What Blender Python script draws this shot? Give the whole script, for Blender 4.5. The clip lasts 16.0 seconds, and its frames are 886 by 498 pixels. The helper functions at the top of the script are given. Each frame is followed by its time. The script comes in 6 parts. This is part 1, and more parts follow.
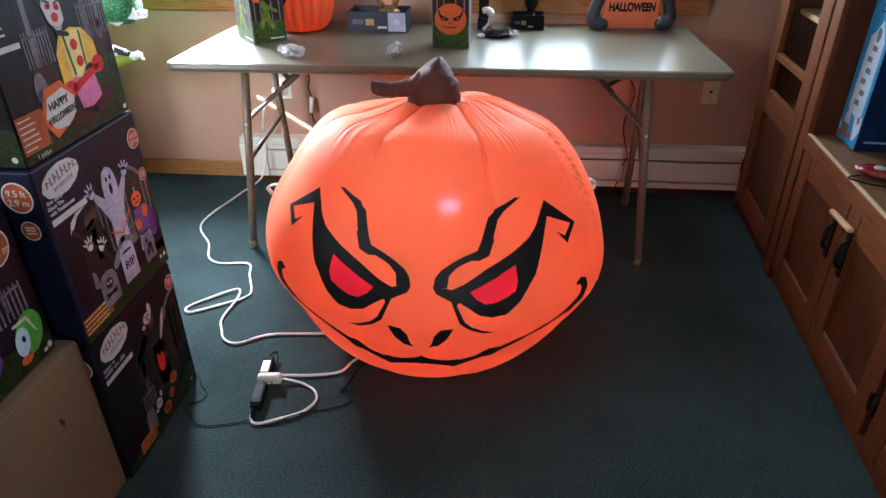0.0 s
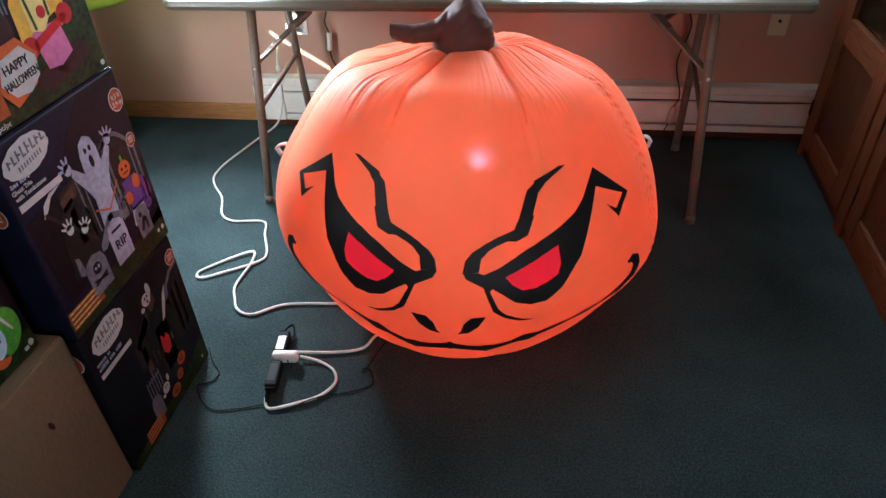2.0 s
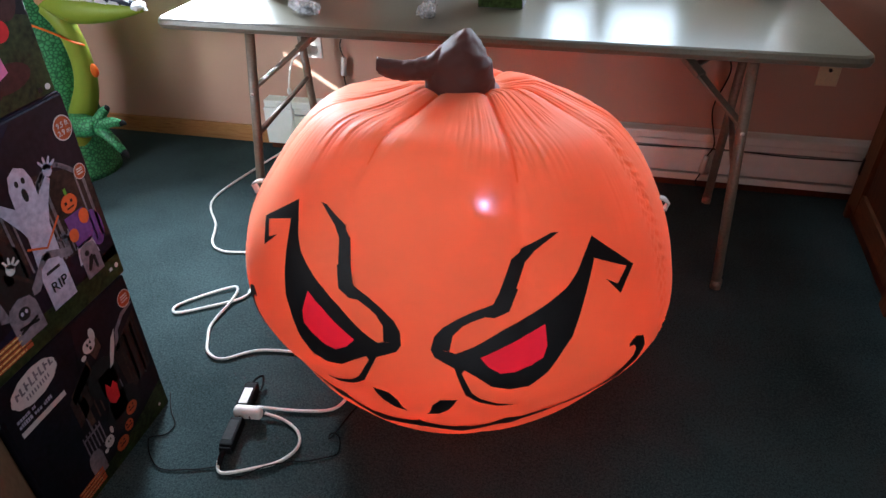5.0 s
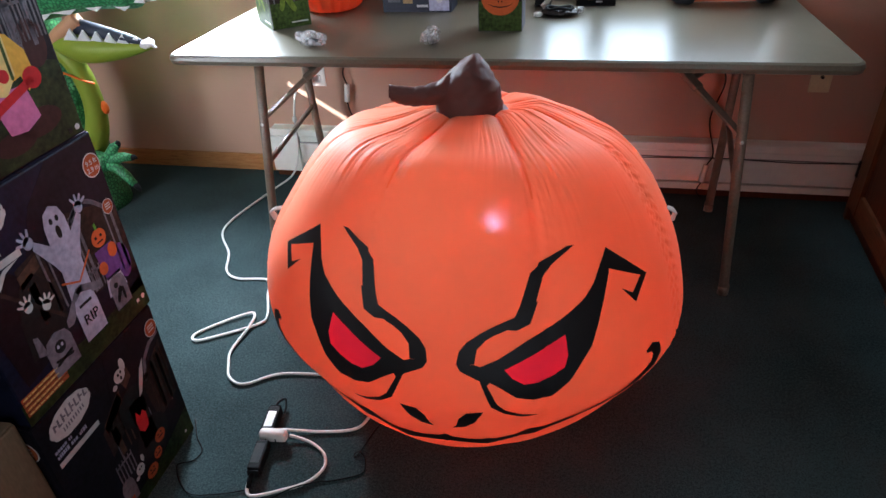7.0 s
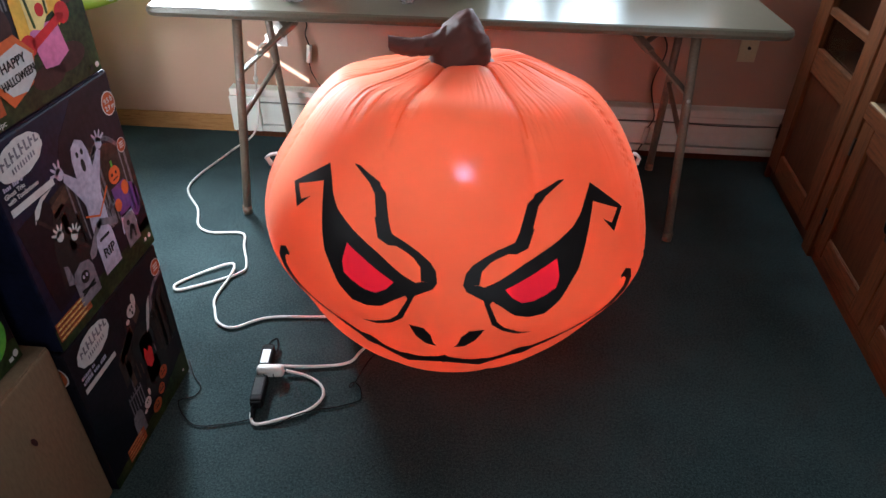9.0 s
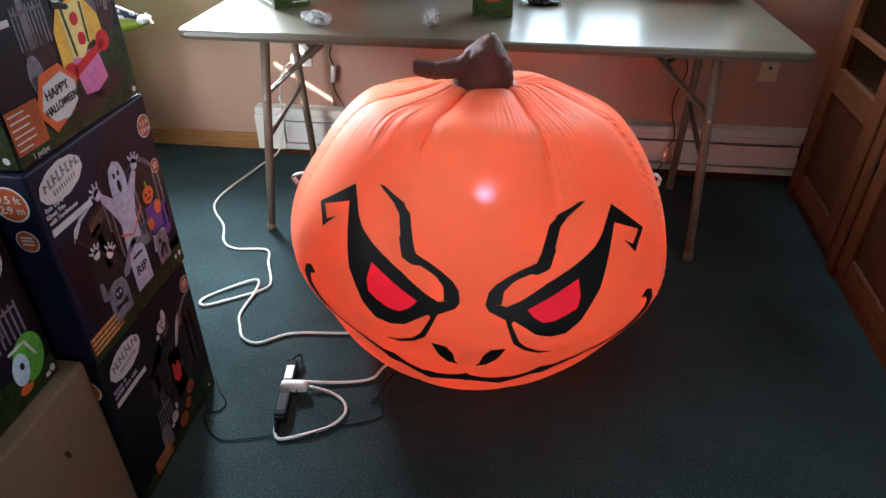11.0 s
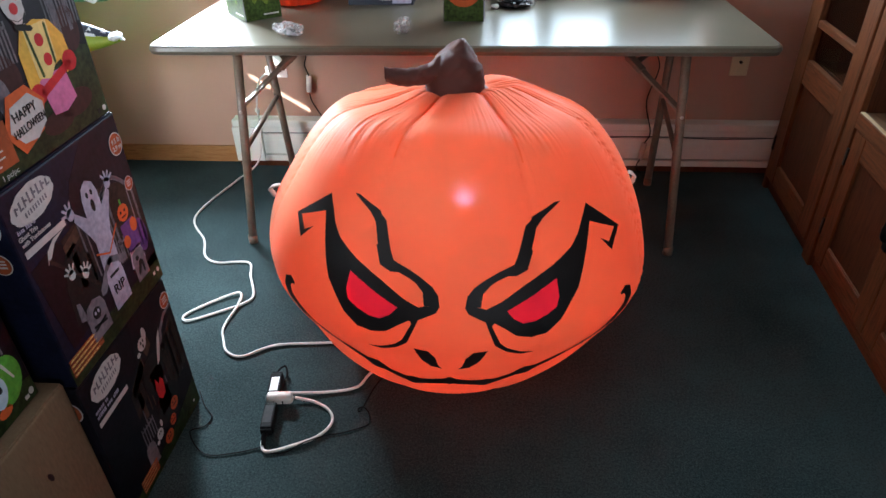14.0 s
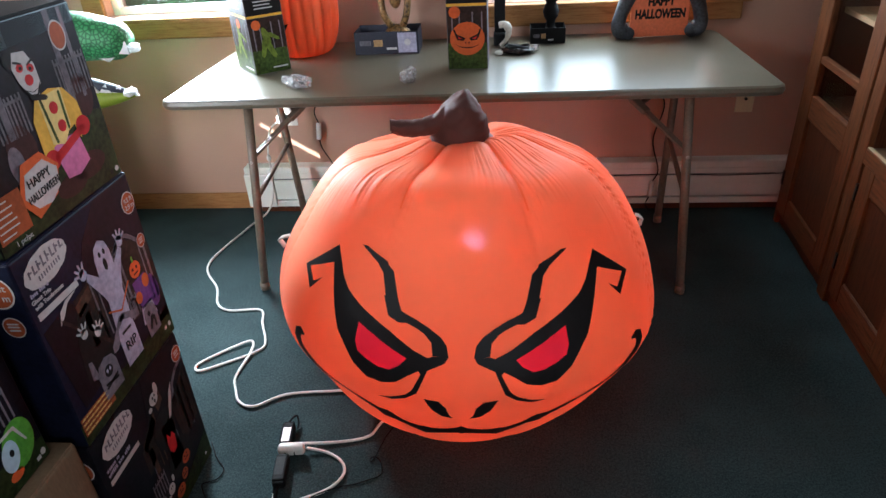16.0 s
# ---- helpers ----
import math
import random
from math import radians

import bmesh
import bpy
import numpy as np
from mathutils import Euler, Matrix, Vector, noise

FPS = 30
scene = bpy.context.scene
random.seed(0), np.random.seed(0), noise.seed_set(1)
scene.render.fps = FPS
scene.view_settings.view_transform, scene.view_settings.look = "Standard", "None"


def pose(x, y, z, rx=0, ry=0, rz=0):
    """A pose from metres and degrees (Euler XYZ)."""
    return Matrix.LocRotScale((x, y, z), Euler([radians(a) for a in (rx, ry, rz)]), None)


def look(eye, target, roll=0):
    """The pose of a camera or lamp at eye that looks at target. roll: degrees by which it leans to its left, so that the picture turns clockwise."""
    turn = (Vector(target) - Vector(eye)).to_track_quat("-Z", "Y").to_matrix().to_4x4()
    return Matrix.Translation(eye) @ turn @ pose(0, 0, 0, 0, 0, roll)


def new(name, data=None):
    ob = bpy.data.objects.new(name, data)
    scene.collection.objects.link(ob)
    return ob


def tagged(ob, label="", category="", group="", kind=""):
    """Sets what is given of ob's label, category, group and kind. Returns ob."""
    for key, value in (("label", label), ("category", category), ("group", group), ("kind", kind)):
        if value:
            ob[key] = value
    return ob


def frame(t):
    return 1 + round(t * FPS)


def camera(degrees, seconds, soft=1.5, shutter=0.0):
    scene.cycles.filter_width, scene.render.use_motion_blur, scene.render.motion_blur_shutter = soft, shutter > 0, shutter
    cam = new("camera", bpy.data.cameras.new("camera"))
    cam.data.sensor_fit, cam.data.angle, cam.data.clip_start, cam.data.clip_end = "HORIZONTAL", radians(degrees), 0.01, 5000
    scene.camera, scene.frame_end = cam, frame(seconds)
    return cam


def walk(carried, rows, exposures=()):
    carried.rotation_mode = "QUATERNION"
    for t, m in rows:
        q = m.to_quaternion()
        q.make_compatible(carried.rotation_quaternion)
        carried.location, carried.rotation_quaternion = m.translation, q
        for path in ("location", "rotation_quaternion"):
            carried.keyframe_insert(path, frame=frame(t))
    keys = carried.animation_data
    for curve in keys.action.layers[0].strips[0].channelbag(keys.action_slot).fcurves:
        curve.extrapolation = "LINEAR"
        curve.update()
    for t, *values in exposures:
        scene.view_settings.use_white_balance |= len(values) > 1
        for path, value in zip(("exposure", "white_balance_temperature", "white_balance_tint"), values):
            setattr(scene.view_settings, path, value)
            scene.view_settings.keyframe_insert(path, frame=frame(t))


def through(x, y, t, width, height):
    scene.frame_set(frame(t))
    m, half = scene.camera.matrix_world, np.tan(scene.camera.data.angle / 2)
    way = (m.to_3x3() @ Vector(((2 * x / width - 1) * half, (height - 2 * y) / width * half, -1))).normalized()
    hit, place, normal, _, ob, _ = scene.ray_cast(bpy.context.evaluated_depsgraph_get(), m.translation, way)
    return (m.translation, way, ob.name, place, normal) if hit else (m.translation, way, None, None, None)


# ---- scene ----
cam = camera(68.7, 16.0)
PATH = [
    (0, (0.513, 0.307, 1.275), (0.335, 2.032, 0.278), -0.5),
    (0.5, (0.548, 0.376, 1.277), (0.289, 2.07, 0.245), -1.2),
    (1, (0.601, 0.479, 1.269), (0.259, 2.15, 0.224), -0.7),
    (1.5, (0.602, 0.538, 1.272), (0.163, 2.158, 0.184), -2.4),
    (2, (0.487, 0.539, 1.26), (0.229, 2.13, 0.076), -2.4),
    (2.5, (0.408, 0.553, 1.246), (0.276, 2.151, 0.051), 0.7),
    (3, (0.447, 0.635, 1.232), (0.305, 2.26, 0.074), 2.5),
    (3.5, (0.501, 0.689, 1.22), (0.195, 2.313, 0.093), 1.6),
    (4, (0.542, 0.714, 1.235), (0.157, 2.338, 0.133), -0.9),
    (4.2, (0.55, 0.72, 1.232), (0.18, 2.326, 0.098), -0.5),
    (6.3, (0.579, 0.78, 1.229), (0.167, 2.393, 0.12), -4.1),
    (6.5, (0.571, 0.768, 1.237), (0.131, 2.385, 0.146), -5.4),
    (7, (0.54, 0.706, 1.252), (0.167, 2.346, 0.168), -3.1),
    (7.5, (0.464, 0.585, 1.256), (0.228, 2.207, 0.109), -0.6),
    (8, (0.42, 0.531, 1.255), (0.282, 2.179, 0.13), 1.7),
    (8.5, (0.405, 0.519, 1.25), (0.289, 2.156, 0.108), 1.7),
    (9, (0.4, 0.525, 1.25), (0.271, 2.162, 0.109), 1.0),
    (9.2, (0.39, 0.524, 1.258), (0.257, 2.16, 0.116), 1.3),
    (11.3, (0.391, 0.505, 1.276), (0.176, 2.173, 0.194), -0.3),
    (11.5, (0.394, 0.5, 1.28), (0.156, 2.181, 0.222), -0.8),
    (12, (0.395, 0.494, 1.286), (0.122, 2.176, 0.239), -2.1),
    (12.5, (0.404, 0.515, 1.271), (0.264, 2.203, 0.207), 0.7),
    (13, (0.398, 0.508, 1.266), (0.284, 2.194, 0.195), 2.3),
    (13.5, (0.412, 0.507, 1.265), (0.31, 2.16, 0.144), 0.8),
    (14, (0.412, 0.508, 1.277), (0.262, 2.176, 0.183), -1.4),
    (14.5, (0.408, 0.506, 1.275), (0.238, 2.182, 0.197), -0.8),
    (15, (0.41, 0.516, 1.267), (0.278, 2.207, 0.208), 0.1),
    (15.5, (0.412, 0.518, 1.264), (0.239, 2.181, 0.167), -1.0),
    (16, (0.427, 0.521, 1.307), (0.232, 2.24, 0.305), -3.4),
]
walk(cam, [(t, look(eye, target, roll)) for t, eye, target, roll in PATH], [(0.0, 1.03, 5950, 7), (2.0, 0.90, 5950, 7), (4.0, 0.71, 5900, 8), (7.0, 0.62, 5850, 9), (9.0, 0.82, 5950, 7), (15.0, 0.80, 5950, 7), (16.0, 0.76, 5950, 7)])

# ---- light ----
world = bpy.data.worlds.new("sky")
scene.world = world
world.use_nodes = True
wn = world.node_tree
sky = wn.nodes.new("ShaderNodeTexSky")
sky.sky_type, sky.sun_disc = "NISHITA", False
SUN = Vector((1.0, 1.8, -0.63)).normalized()
sky.sun_elevation, sky.sun_rotation = math.asin(-SUN.z), math.atan2(-SUN.x, -SUN.y)
bg = wn.nodes["Background"]
bg.inputs["Strength"].default_value = 0.08
wn.links.new(sky.outputs[0], bg.inputs["Color"])


def lamp(name, kind, energy, m, color=(1, 1, 1), **more):
    data = bpy.data.lights.new(name, kind)
    data.energy, data.color = energy, color
    ob = new(name, data)
    ob.matrix_world = m
    for key, value in more.items():
        if key == "size":
            data.size = value
        elif key == "size_y":
            data.shape, data.size_y = "RECTANGLE", value
        elif key == "spread":
            data.spread = value
        elif key == "angle":
            data.angle = value
        elif key == "radius":
            data.shadow_soft_size = value
    return ob


lamp("sun", "SUN", 9.0, look((-4, -2, 4), Vector((-4, -2, 4)) + SUN), (1.0, 0.96, 0.90), angle=radians(0.2))
# daylight in the two openings of the window wall
lamp("window_light", "AREA", 48.0, look((-0.925, 3.245, 1.105), (-0.05, 1.4, 0.62)), (0.86, 0.94, 1.0), size=0.48, size_y=0.44, spread=radians(118))
lamp("window_light", "AREA", 21.0, look((0.7775, 3.245, 1.285), (0.55, 1.0, 0.95)), (0.80, 0.92, 1.0), size=0.84, size_y=0.80)
# unseen fill lamp added before the west window's shade, as its sunlit glow
lamp("shade_fill", "AREA", 13.0, look((-2.0, 0.40, 1.40), (-0.55, 3.16, 0.45)), (0.95, 0.97, 1.0), size=1.1, size_y=0.95, spread=radians(84))
# unseen fill lamp added in the south wall, behind the walker
lamp("south_fill", "AREA", 3.8, look((1.6, -1.55, 1.1), (0.15, 3.16, 0.45)), (0.92, 0.96, 1.0), size=0.9, size_y=1.9, spread=radians(86))
# the bulb that glows inside the inflated pumpkin
lamp("pumpkin_bulb_light", "POINT", 4.3, pose(0.318, 2.395, 0.245), (1.0, 0.9, 0.86), radius=0.012)

# ---- materials ----


def nodes_of(name):
    mat = bpy.data.materials.new(name)
    mat.use_nodes = True
    nt = mat.node_tree
    return mat, nt, nt.nodes["Principled BSDF"]


def put(nt, kind, **values):
    node = nt.nodes.new(kind)
    for key, value in values.items():
        node.inputs[key].default_value = value
    return node


def surface(name, base, rough=0.5, metal=0.0, vary=0.15, scale=8.0, fine=120.0, bump=0.1, spec=0.5, stretch=(1, 1, 1), tint=None, coat=0.0):
    """A painted, woven or moulded surface with stains at one scale and grain at another."""
    mat, nt, p = nodes_of(name)
    tc = nt.nodes.new("ShaderNodeTexCoord")
    mp = put(nt, "ShaderNodeMapping", Scale=stretch)
    nt.links.new(tc.outputs["Object"], mp.inputs["Vector"])
    big = put(nt, "ShaderNodeTexNoise", Scale=scale, Detail=4.0)
    small = put(nt, "ShaderNodeTexNoise", Scale=fine, Detail=3.0)
    for n in (big, small):
        nt.links.new(mp.outputs[0], n.inputs["Vector"])
    add = put(nt, "ShaderNodeMath")
    add.operation = "ADD"
    nt.links.new(big.outputs[0], add.inputs[0])
    nt.links.new(small.outputs[0], add.inputs[1])
    ramp = nt.nodes.new("ShaderNodeValToRGB")
    ramp.color_ramp.elements[0].position, ramp.color_ramp.elements[1].position = 0.35, 0.65
    other = tint or tuple(c * (1 - 2 * vary) for c in base)
    ramp.color_ramp.elements[0].color = (*other, 1)
    ramp.color_ramp.elements[1].color = (*[min(1, c * (1 + vary)) for c in base], 1)
    half = put(nt, "ShaderNodeMath")
    half.operation = "MULTIPLY"
    half.inputs[1].default_value = 0.5
    nt.links.new(add.outputs[0], half.inputs[0])
    nt.links.new(half.outputs[0], ramp.inputs[0])
    nt.links.new(ramp.outputs[0], p.inputs["Base Color"])
    p.inputs["Roughness"].default_value = rough
    p.inputs["Metallic"].default_value = metal
    p.inputs["Specular IOR Level"].default_value = spec
    p.inputs["Coat Weight"].default_value = coat
    if bump:
        b = put(nt, "ShaderNodeBump", Strength=bump, Distance=0.004)
        nt.links.new(half.outputs[0], b.inputs["Height"])
        nt.links.new(b.outputs[0], p.inputs["Normal"])
    return mat


def wood(name, dark, light, along=(1, 1, 12), rough=0.55):
    mat, nt, p = nodes_of(name)
    tc = nt.nodes.new("ShaderNodeTexCoord")
    mp = put(nt, "ShaderNodeMapping", Scale=along)
    nt.links.new(tc.outputs["Object"], mp.inputs["Vector"])
    grain = put(nt, "ShaderNodeTexNoise", Scale=9.0, Detail=6.0, Roughness=0.65, Distortion=0.6)
    pores = put(nt, "ShaderNodeTexNoise", Scale=60.0, Detail=2.0)
    for n in (grain, pores):
        nt.links.new(mp.outputs[0], n.inputs["Vector"])
    ramp = nt.nodes.new("ShaderNodeValToRGB")
    ramp.color_ramp.elements[0].position, ramp.color_ramp.elements[1].position = 0.33, 0.68
    ramp.color_ramp.elements[0].color, ramp.color_ramp.elements[1].color = (*dark, 1), (*light, 1)
    mid = ramp.color_ramp.elements.new(0.5)
    mid.color = (*[(a + 2 * b) / 3 for a, b in zip(dark, light)], 1)
    mix = put(nt, "ShaderNodeMath")
    mix.operation = "MULTIPLY_ADD"
    mix.inputs[1].default_value = 0.3
    nt.links.new(pores.outputs[0], mix.inputs[0])
    lower = put(nt, "ShaderNodeMath")
    lower.operation = "SUBTRACT"
    lower.inputs[1].default_value = 0.15
    nt.links.new(grain.outputs[0], lower.inputs[0])
    nt.links.new(lower.outputs[0], mix.inputs[2])
    nt.links.new(mix.outputs[0], ramp.inputs[0])
    nt.links.new(ramp.outputs[0], p.inputs["Base Color"])
    p.inputs["Roughness"].default_value = rough
    p.inputs["Specular IOR Level"].default_value = 0.16
    b = put(nt, "ShaderNodeBump", Strength=0.15, Distance=0.002)
    nt.links.new(mix.outputs[0], b.inputs["Height"])
    nt.links.new(b.outputs[0], p.inputs["Normal"])
    return mat


def fabric(name, base, through, share=0.5, clear=0.0, rough=0.45, bump=0.25, sheen=0.0):
    """Thin nylon: light that falls on its back comes out at the front, a small share of it blurred but not scattered."""
    mat, nt, p = nodes_of(name)
    p.inputs["Roughness"].default_value = rough
    p.inputs["Specular IOR Level"].default_value = 0.22
    p.inputs["Sheen Weight"].default_value = sheen
    p.inputs["Sheen Roughness"].default_value = 0.45
    p.inputs["Sheen Tint"].default_value = (1.0, 0.80, 0.55, 1)
    tc = nt.nodes.new("ShaderNodeTexCoord")
    cloud = put(nt, "ShaderNodeTexNoise", Scale=5.0, Detail=4.0)
    weave = put(nt, "ShaderNodeTexNoise", Scale=420.0, Detail=1.0)
    for n in (cloud, weave):
        nt.links.new(tc.outputs["Object"], n.inputs["Vector"])
    ramp = nt.nodes.new("ShaderNodeValToRGB")
    ramp.color_ramp.elements[0].position, ramp.color_ramp.elements[1].position = 0.3, 0.7
    ramp.color_ramp.elements[0].color = (*[c * 0.9 for c in base], 1)
    ramp.color_ramp.elements[1].color = (*[min(1, c * 1.06) for c in base], 1)
    nt.links.new(cloud.outputs[0], ramp.inputs[0])
    nt.links.new(ramp.outputs[0], p.inputs["Base Color"])
    b = put(nt, "ShaderNodeBump", Strength=bump, Distance=0.0006)
    nt.links.new(weave.outputs[0], b.inputs["Height"])
    nt.links.new(b.outputs[0], p.inputs["Normal"])
    tr = put(nt, "ShaderNodeBsdfTranslucent", Color=(*through, 1))
    mix = put(nt, "ShaderNodeMixShader", Fac=share)
    nt.links.new(p.outputs[0], mix.inputs[1])
    nt.links.new(tr.outputs[0], mix.inputs[2])
    end = mix
    if clear:
        halo = put(nt, "ShaderNodeBsdfRefraction", Color=(0.90, 0.66, 1.0, 1), Roughness=1.0, IOR=1.03)
        core = put(nt, "ShaderNodeBsdfTransparent", Color=(0.92, 0.85, 1.0, 1))
        end = mix
        for node, share_ in ((halo, clear), (core, clear * 3)):
            last, end = end, put(nt, "ShaderNodeMixShader", Fac=share_)
            nt.links.new(last.outputs[0], end.inputs[1])
            nt.links.new(node.outputs[0], end.inputs[2])
    nt.links.new(end.outputs[0], nt.nodes["Material Output"].inputs["Surface"])
    return mat


def glowing(name, color, strength):
    mat, nt, p = nodes_of(name)
    p.inputs["Base Color"].default_value = (*color, 1)
    p.inputs["Emission Color"].default_value = (*color, 1)
    p.inputs["Emission Strength"].default_value = strength
    return mat


def clear(name, rough=0.0, share=0.85, tint=(1, 1, 1)):
    """Glass or film: mostly see-through, with a gloss."""
    mat, nt, p = nodes_of(name)
    gl = put(nt, "ShaderNodeBsdfGlossy", Roughness=rough)
    tr = put(nt, "ShaderNodeBsdfTransparent", Color=(*tint, 1))
    mix = put(nt, "ShaderNodeMixShader", Fac=share)
    nt.links.new(gl.outputs[0], mix.inputs[1])
    nt.links.new(tr.outputs[0], mix.inputs[2])
    nt.links.new(mix.outputs[0], nt.nodes["Material Output"].inputs["Surface"])
    return mat




def pile(name, base):
    """Short cut pile: tufts a few millimetres across, brushed and worn patches, and a tweed of two yarns."""
    mat, nt, p = nodes_of(name)
    tc = nt.nodes.new("ShaderNodeTexCoord")
    tuft = put(nt, "ShaderNodeTexNoise", Scale=290.0, Detail=1.0, Roughness=0.6)
    yarn = put(nt, "ShaderNodeTexNoise", Scale=150.0, Detail=2.0, Roughness=0.6)
    worn = put(nt, "ShaderNodeTexNoise", Scale=2.6, Detail=5.0, Roughness=0.6)
    for n in (tuft, yarn, worn):
        nt.links.new(tc.outputs["Object"], n.inputs["Vector"])
    total = None
    for n, share in ((tuft, 0.42), (yarn, 0.30), (worn, 0.28)):
        m = put(nt, "ShaderNodeMath")
        m.operation = "MULTIPLY_ADD"
        m.inputs[1].default_value = share
        m.inputs[2].default_value = 0.0
        nt.links.new(n.outputs[0], m.inputs[0])
        if total:
            nt.links.new(total.outputs[0], m.inputs[2])
        total = m
    ramp = nt.nodes.new("ShaderNodeValToRGB")
    low, high = ramp.color_ramp.elements[0], ramp.color_ramp.elements[1]
    low.position, high.position = 0.40, 0.60
    low.color = (*[0.55 * c for c in base], 1)
    high.color = (*[1.50 * (0.92 * c + 0.08 * base[1]) for c in base], 1)
    nt.links.new(total.outputs[0], ramp.inputs[0])
    nt.links.new(ramp.outputs[0], p.inputs["Base Color"])
    p.inputs["Roughness"].default_value = 0.95
    p.inputs["Specular IOR Level"].default_value = 0.08
    b = put(nt, "ShaderNodeBump", Strength=0.15, Distance=0.0008)
    nt.links.new(tuft.outputs[0], b.inputs["Height"])
    nt.links.new(b.outputs[0], p.inputs["Normal"])
    return mat


def film(name):
    """Crumpled thin plastic: half see-through, milky where it folds, glossy."""
    mat, nt, p = nodes_of(name)
    p.inputs["Base Color"].default_value = (0.80, 0.78, 0.80, 1)
    p.inputs["Roughness"].default_value = 0.18
    tr = put(nt, "ShaderNodeBsdfTransparent", Color=(0.98, 0.98, 0.98, 1))
    tc = nt.nodes.new("ShaderNodeTexCoord")
    milk = put(nt, "ShaderNodeTexNoise", Scale=55.0, Detail=3.0)
    nt.links.new(tc.outputs["Object"], milk.inputs["Vector"])
    ramp = nt.nodes.new("ShaderNodeValToRGB")
    ramp.color_ramp.elements[0].position, ramp.color_ramp.elements[1].position = 0.38, 0.62
    ramp.color_ramp.elements[0].color, ramp.color_ramp.elements[1].color = (0.06, 0.06, 0.06, 1), (0.40, 0.40, 0.40, 1)
    nt.links.new(milk.outputs[0], ramp.inputs[0])
    mix = nt.nodes.new("ShaderNodeMixShader")
    nt.links.new(ramp.outputs[0], mix.inputs[0])
    nt.links.new(tr.outputs[0], mix.inputs[1])
    nt.links.new(p.outputs[0], mix.inputs[2])
    nt.links.new(mix.outputs[0], nt.nodes["Material Output"].inputs["Surface"])
    return mat


CARPET = pile("carpet", (0.0360, 0.0570, 0.0590))
PAINT = surface("wall_paint", (0.50, 0.302, 0.218), 0.55, vary=0.05, scale=2.5, fine=300.0, bump=0.12)
CEILING = surface("ceiling_paint", (0.75, 0.73, 0.7), 0.8, vary=0.04, scale=3.0, fine=90.0, bump=0.3)
OAK = wood("cabinet_oak", (0.074, 0.023, 0.0090), (0.168, 0.059, 0.0215), (16, 16, 1.4))
OAK_LONG = wood("cabinet_oak_long", (0.078, 0.024, 0.0096), (0.176, 0.061, 0.0225), (1.2, 16, 16))
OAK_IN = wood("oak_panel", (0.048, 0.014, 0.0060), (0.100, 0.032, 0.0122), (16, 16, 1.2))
TRIM = wood("honey_oak_trim", (0.25, 0.110, 0.038), (0.43, 0.215, 0.080), (1.2, 16, 16))
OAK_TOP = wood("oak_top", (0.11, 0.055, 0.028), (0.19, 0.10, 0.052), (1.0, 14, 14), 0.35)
HEATER = surface("heater_enamel", (0.80, 0.81, 0.74), 0.4, vary=0.03, scale=4.0, fine=30.0, bump=0.02)
DARK = surface("dark_gap", (0.02, 0.02, 0.02), 0.8, vary=0.2)
TABLETOP = surface("hammered_tabletop", (0.130, 0.112, 0.080), 0.30, vary=0.10, scale=5.0, fine=220.0, bump=0.10, spec=0.26)
TABLE_METAL = surface("brown_enamel", (0.185, 0.138, 0.098), 0.38, vary=0.15, scale=20.0, fine=160.0, bump=0.05)
STEEL = surface("rivet_steel", (0.6, 0.58, 0.54), 0.3, 1.0, vary=0.1)
WHITE = surface("white_plastic", (0.78, 0.77, 0.72), 0.4, vary=0.05, bump=0.02)
IVORY = surface("ivory_plastic", (0.68, 0.60, 0.38), 0.4, vary=0.06, bump=0.02)
BLACK = surface("black_plastic", (0.005, 0.005, 0.006), 0.65, vary=0.2, bump=0.05, spec=0.16)
IRON = surface("black_iron", (0.012, 0.012, 0.012), 0.45, 0.6, vary=0.2)
NYLON = fabric("orange_nylon", (0.93, 0.298, 0.148), (1.0, 0.150, 0.042), 0.38, 0.0020, 0.62, sheen=0.34)
NYLON_RED = fabric("red_nylon", (0.66, 0.026, 0.070), (0.80, 0.036, 0.095), 0.42)
NYLON_BLACK = surface("black_print", (0.010, 0.009, 0.010), 0.55, vary=0.2, scale=12.0, fine=400.0, bump=0.08, spec=0.3)
NYLON_BROWN = fabric("brown_nylon", (0.125, 0.050, 0.042), (0.12, 0.03, 0.025), 0.12, rough=0.60, bump=0.5)
COLLAR = fabric("grey_facing", (0.42, 0.27, 0.26), (0.5, 0.2, 0.16), 0.3, rough=0.6)
NYLON_SEAM = fabric("orange_seam", (0.84, 0.26, 0.11), (0.95, 0.16, 0.035), 0.60, 0.0, 0.6)
STRAP = surface("white_webbing", (0.8, 0.78, 0.74), 0.7, vary=0.08, fine=300.0, bump=0.3)
BULB = glowing("bulb_glow", (1.0, 0.85, 1.0), 900.0)
KRAFT = surface("kraft_cardboard", (0.180, 0.118, 0.070), 0.85, vary=0.09, scale=5.0, fine=180.0, bump=0.12, stretch=(1, 1, 0.3), spec=0.2)
GLASS = clear("window_glass", 0.0, 0.93)
FILM = film("cellophane")


def print_ink(name, base, vary=0.2, scale=14.0, tint=None):
    return surface(name, base, 0.5, vary=vary, scale=scale, fine=90.0, bump=0.03, tint=tint, spec=0.14)


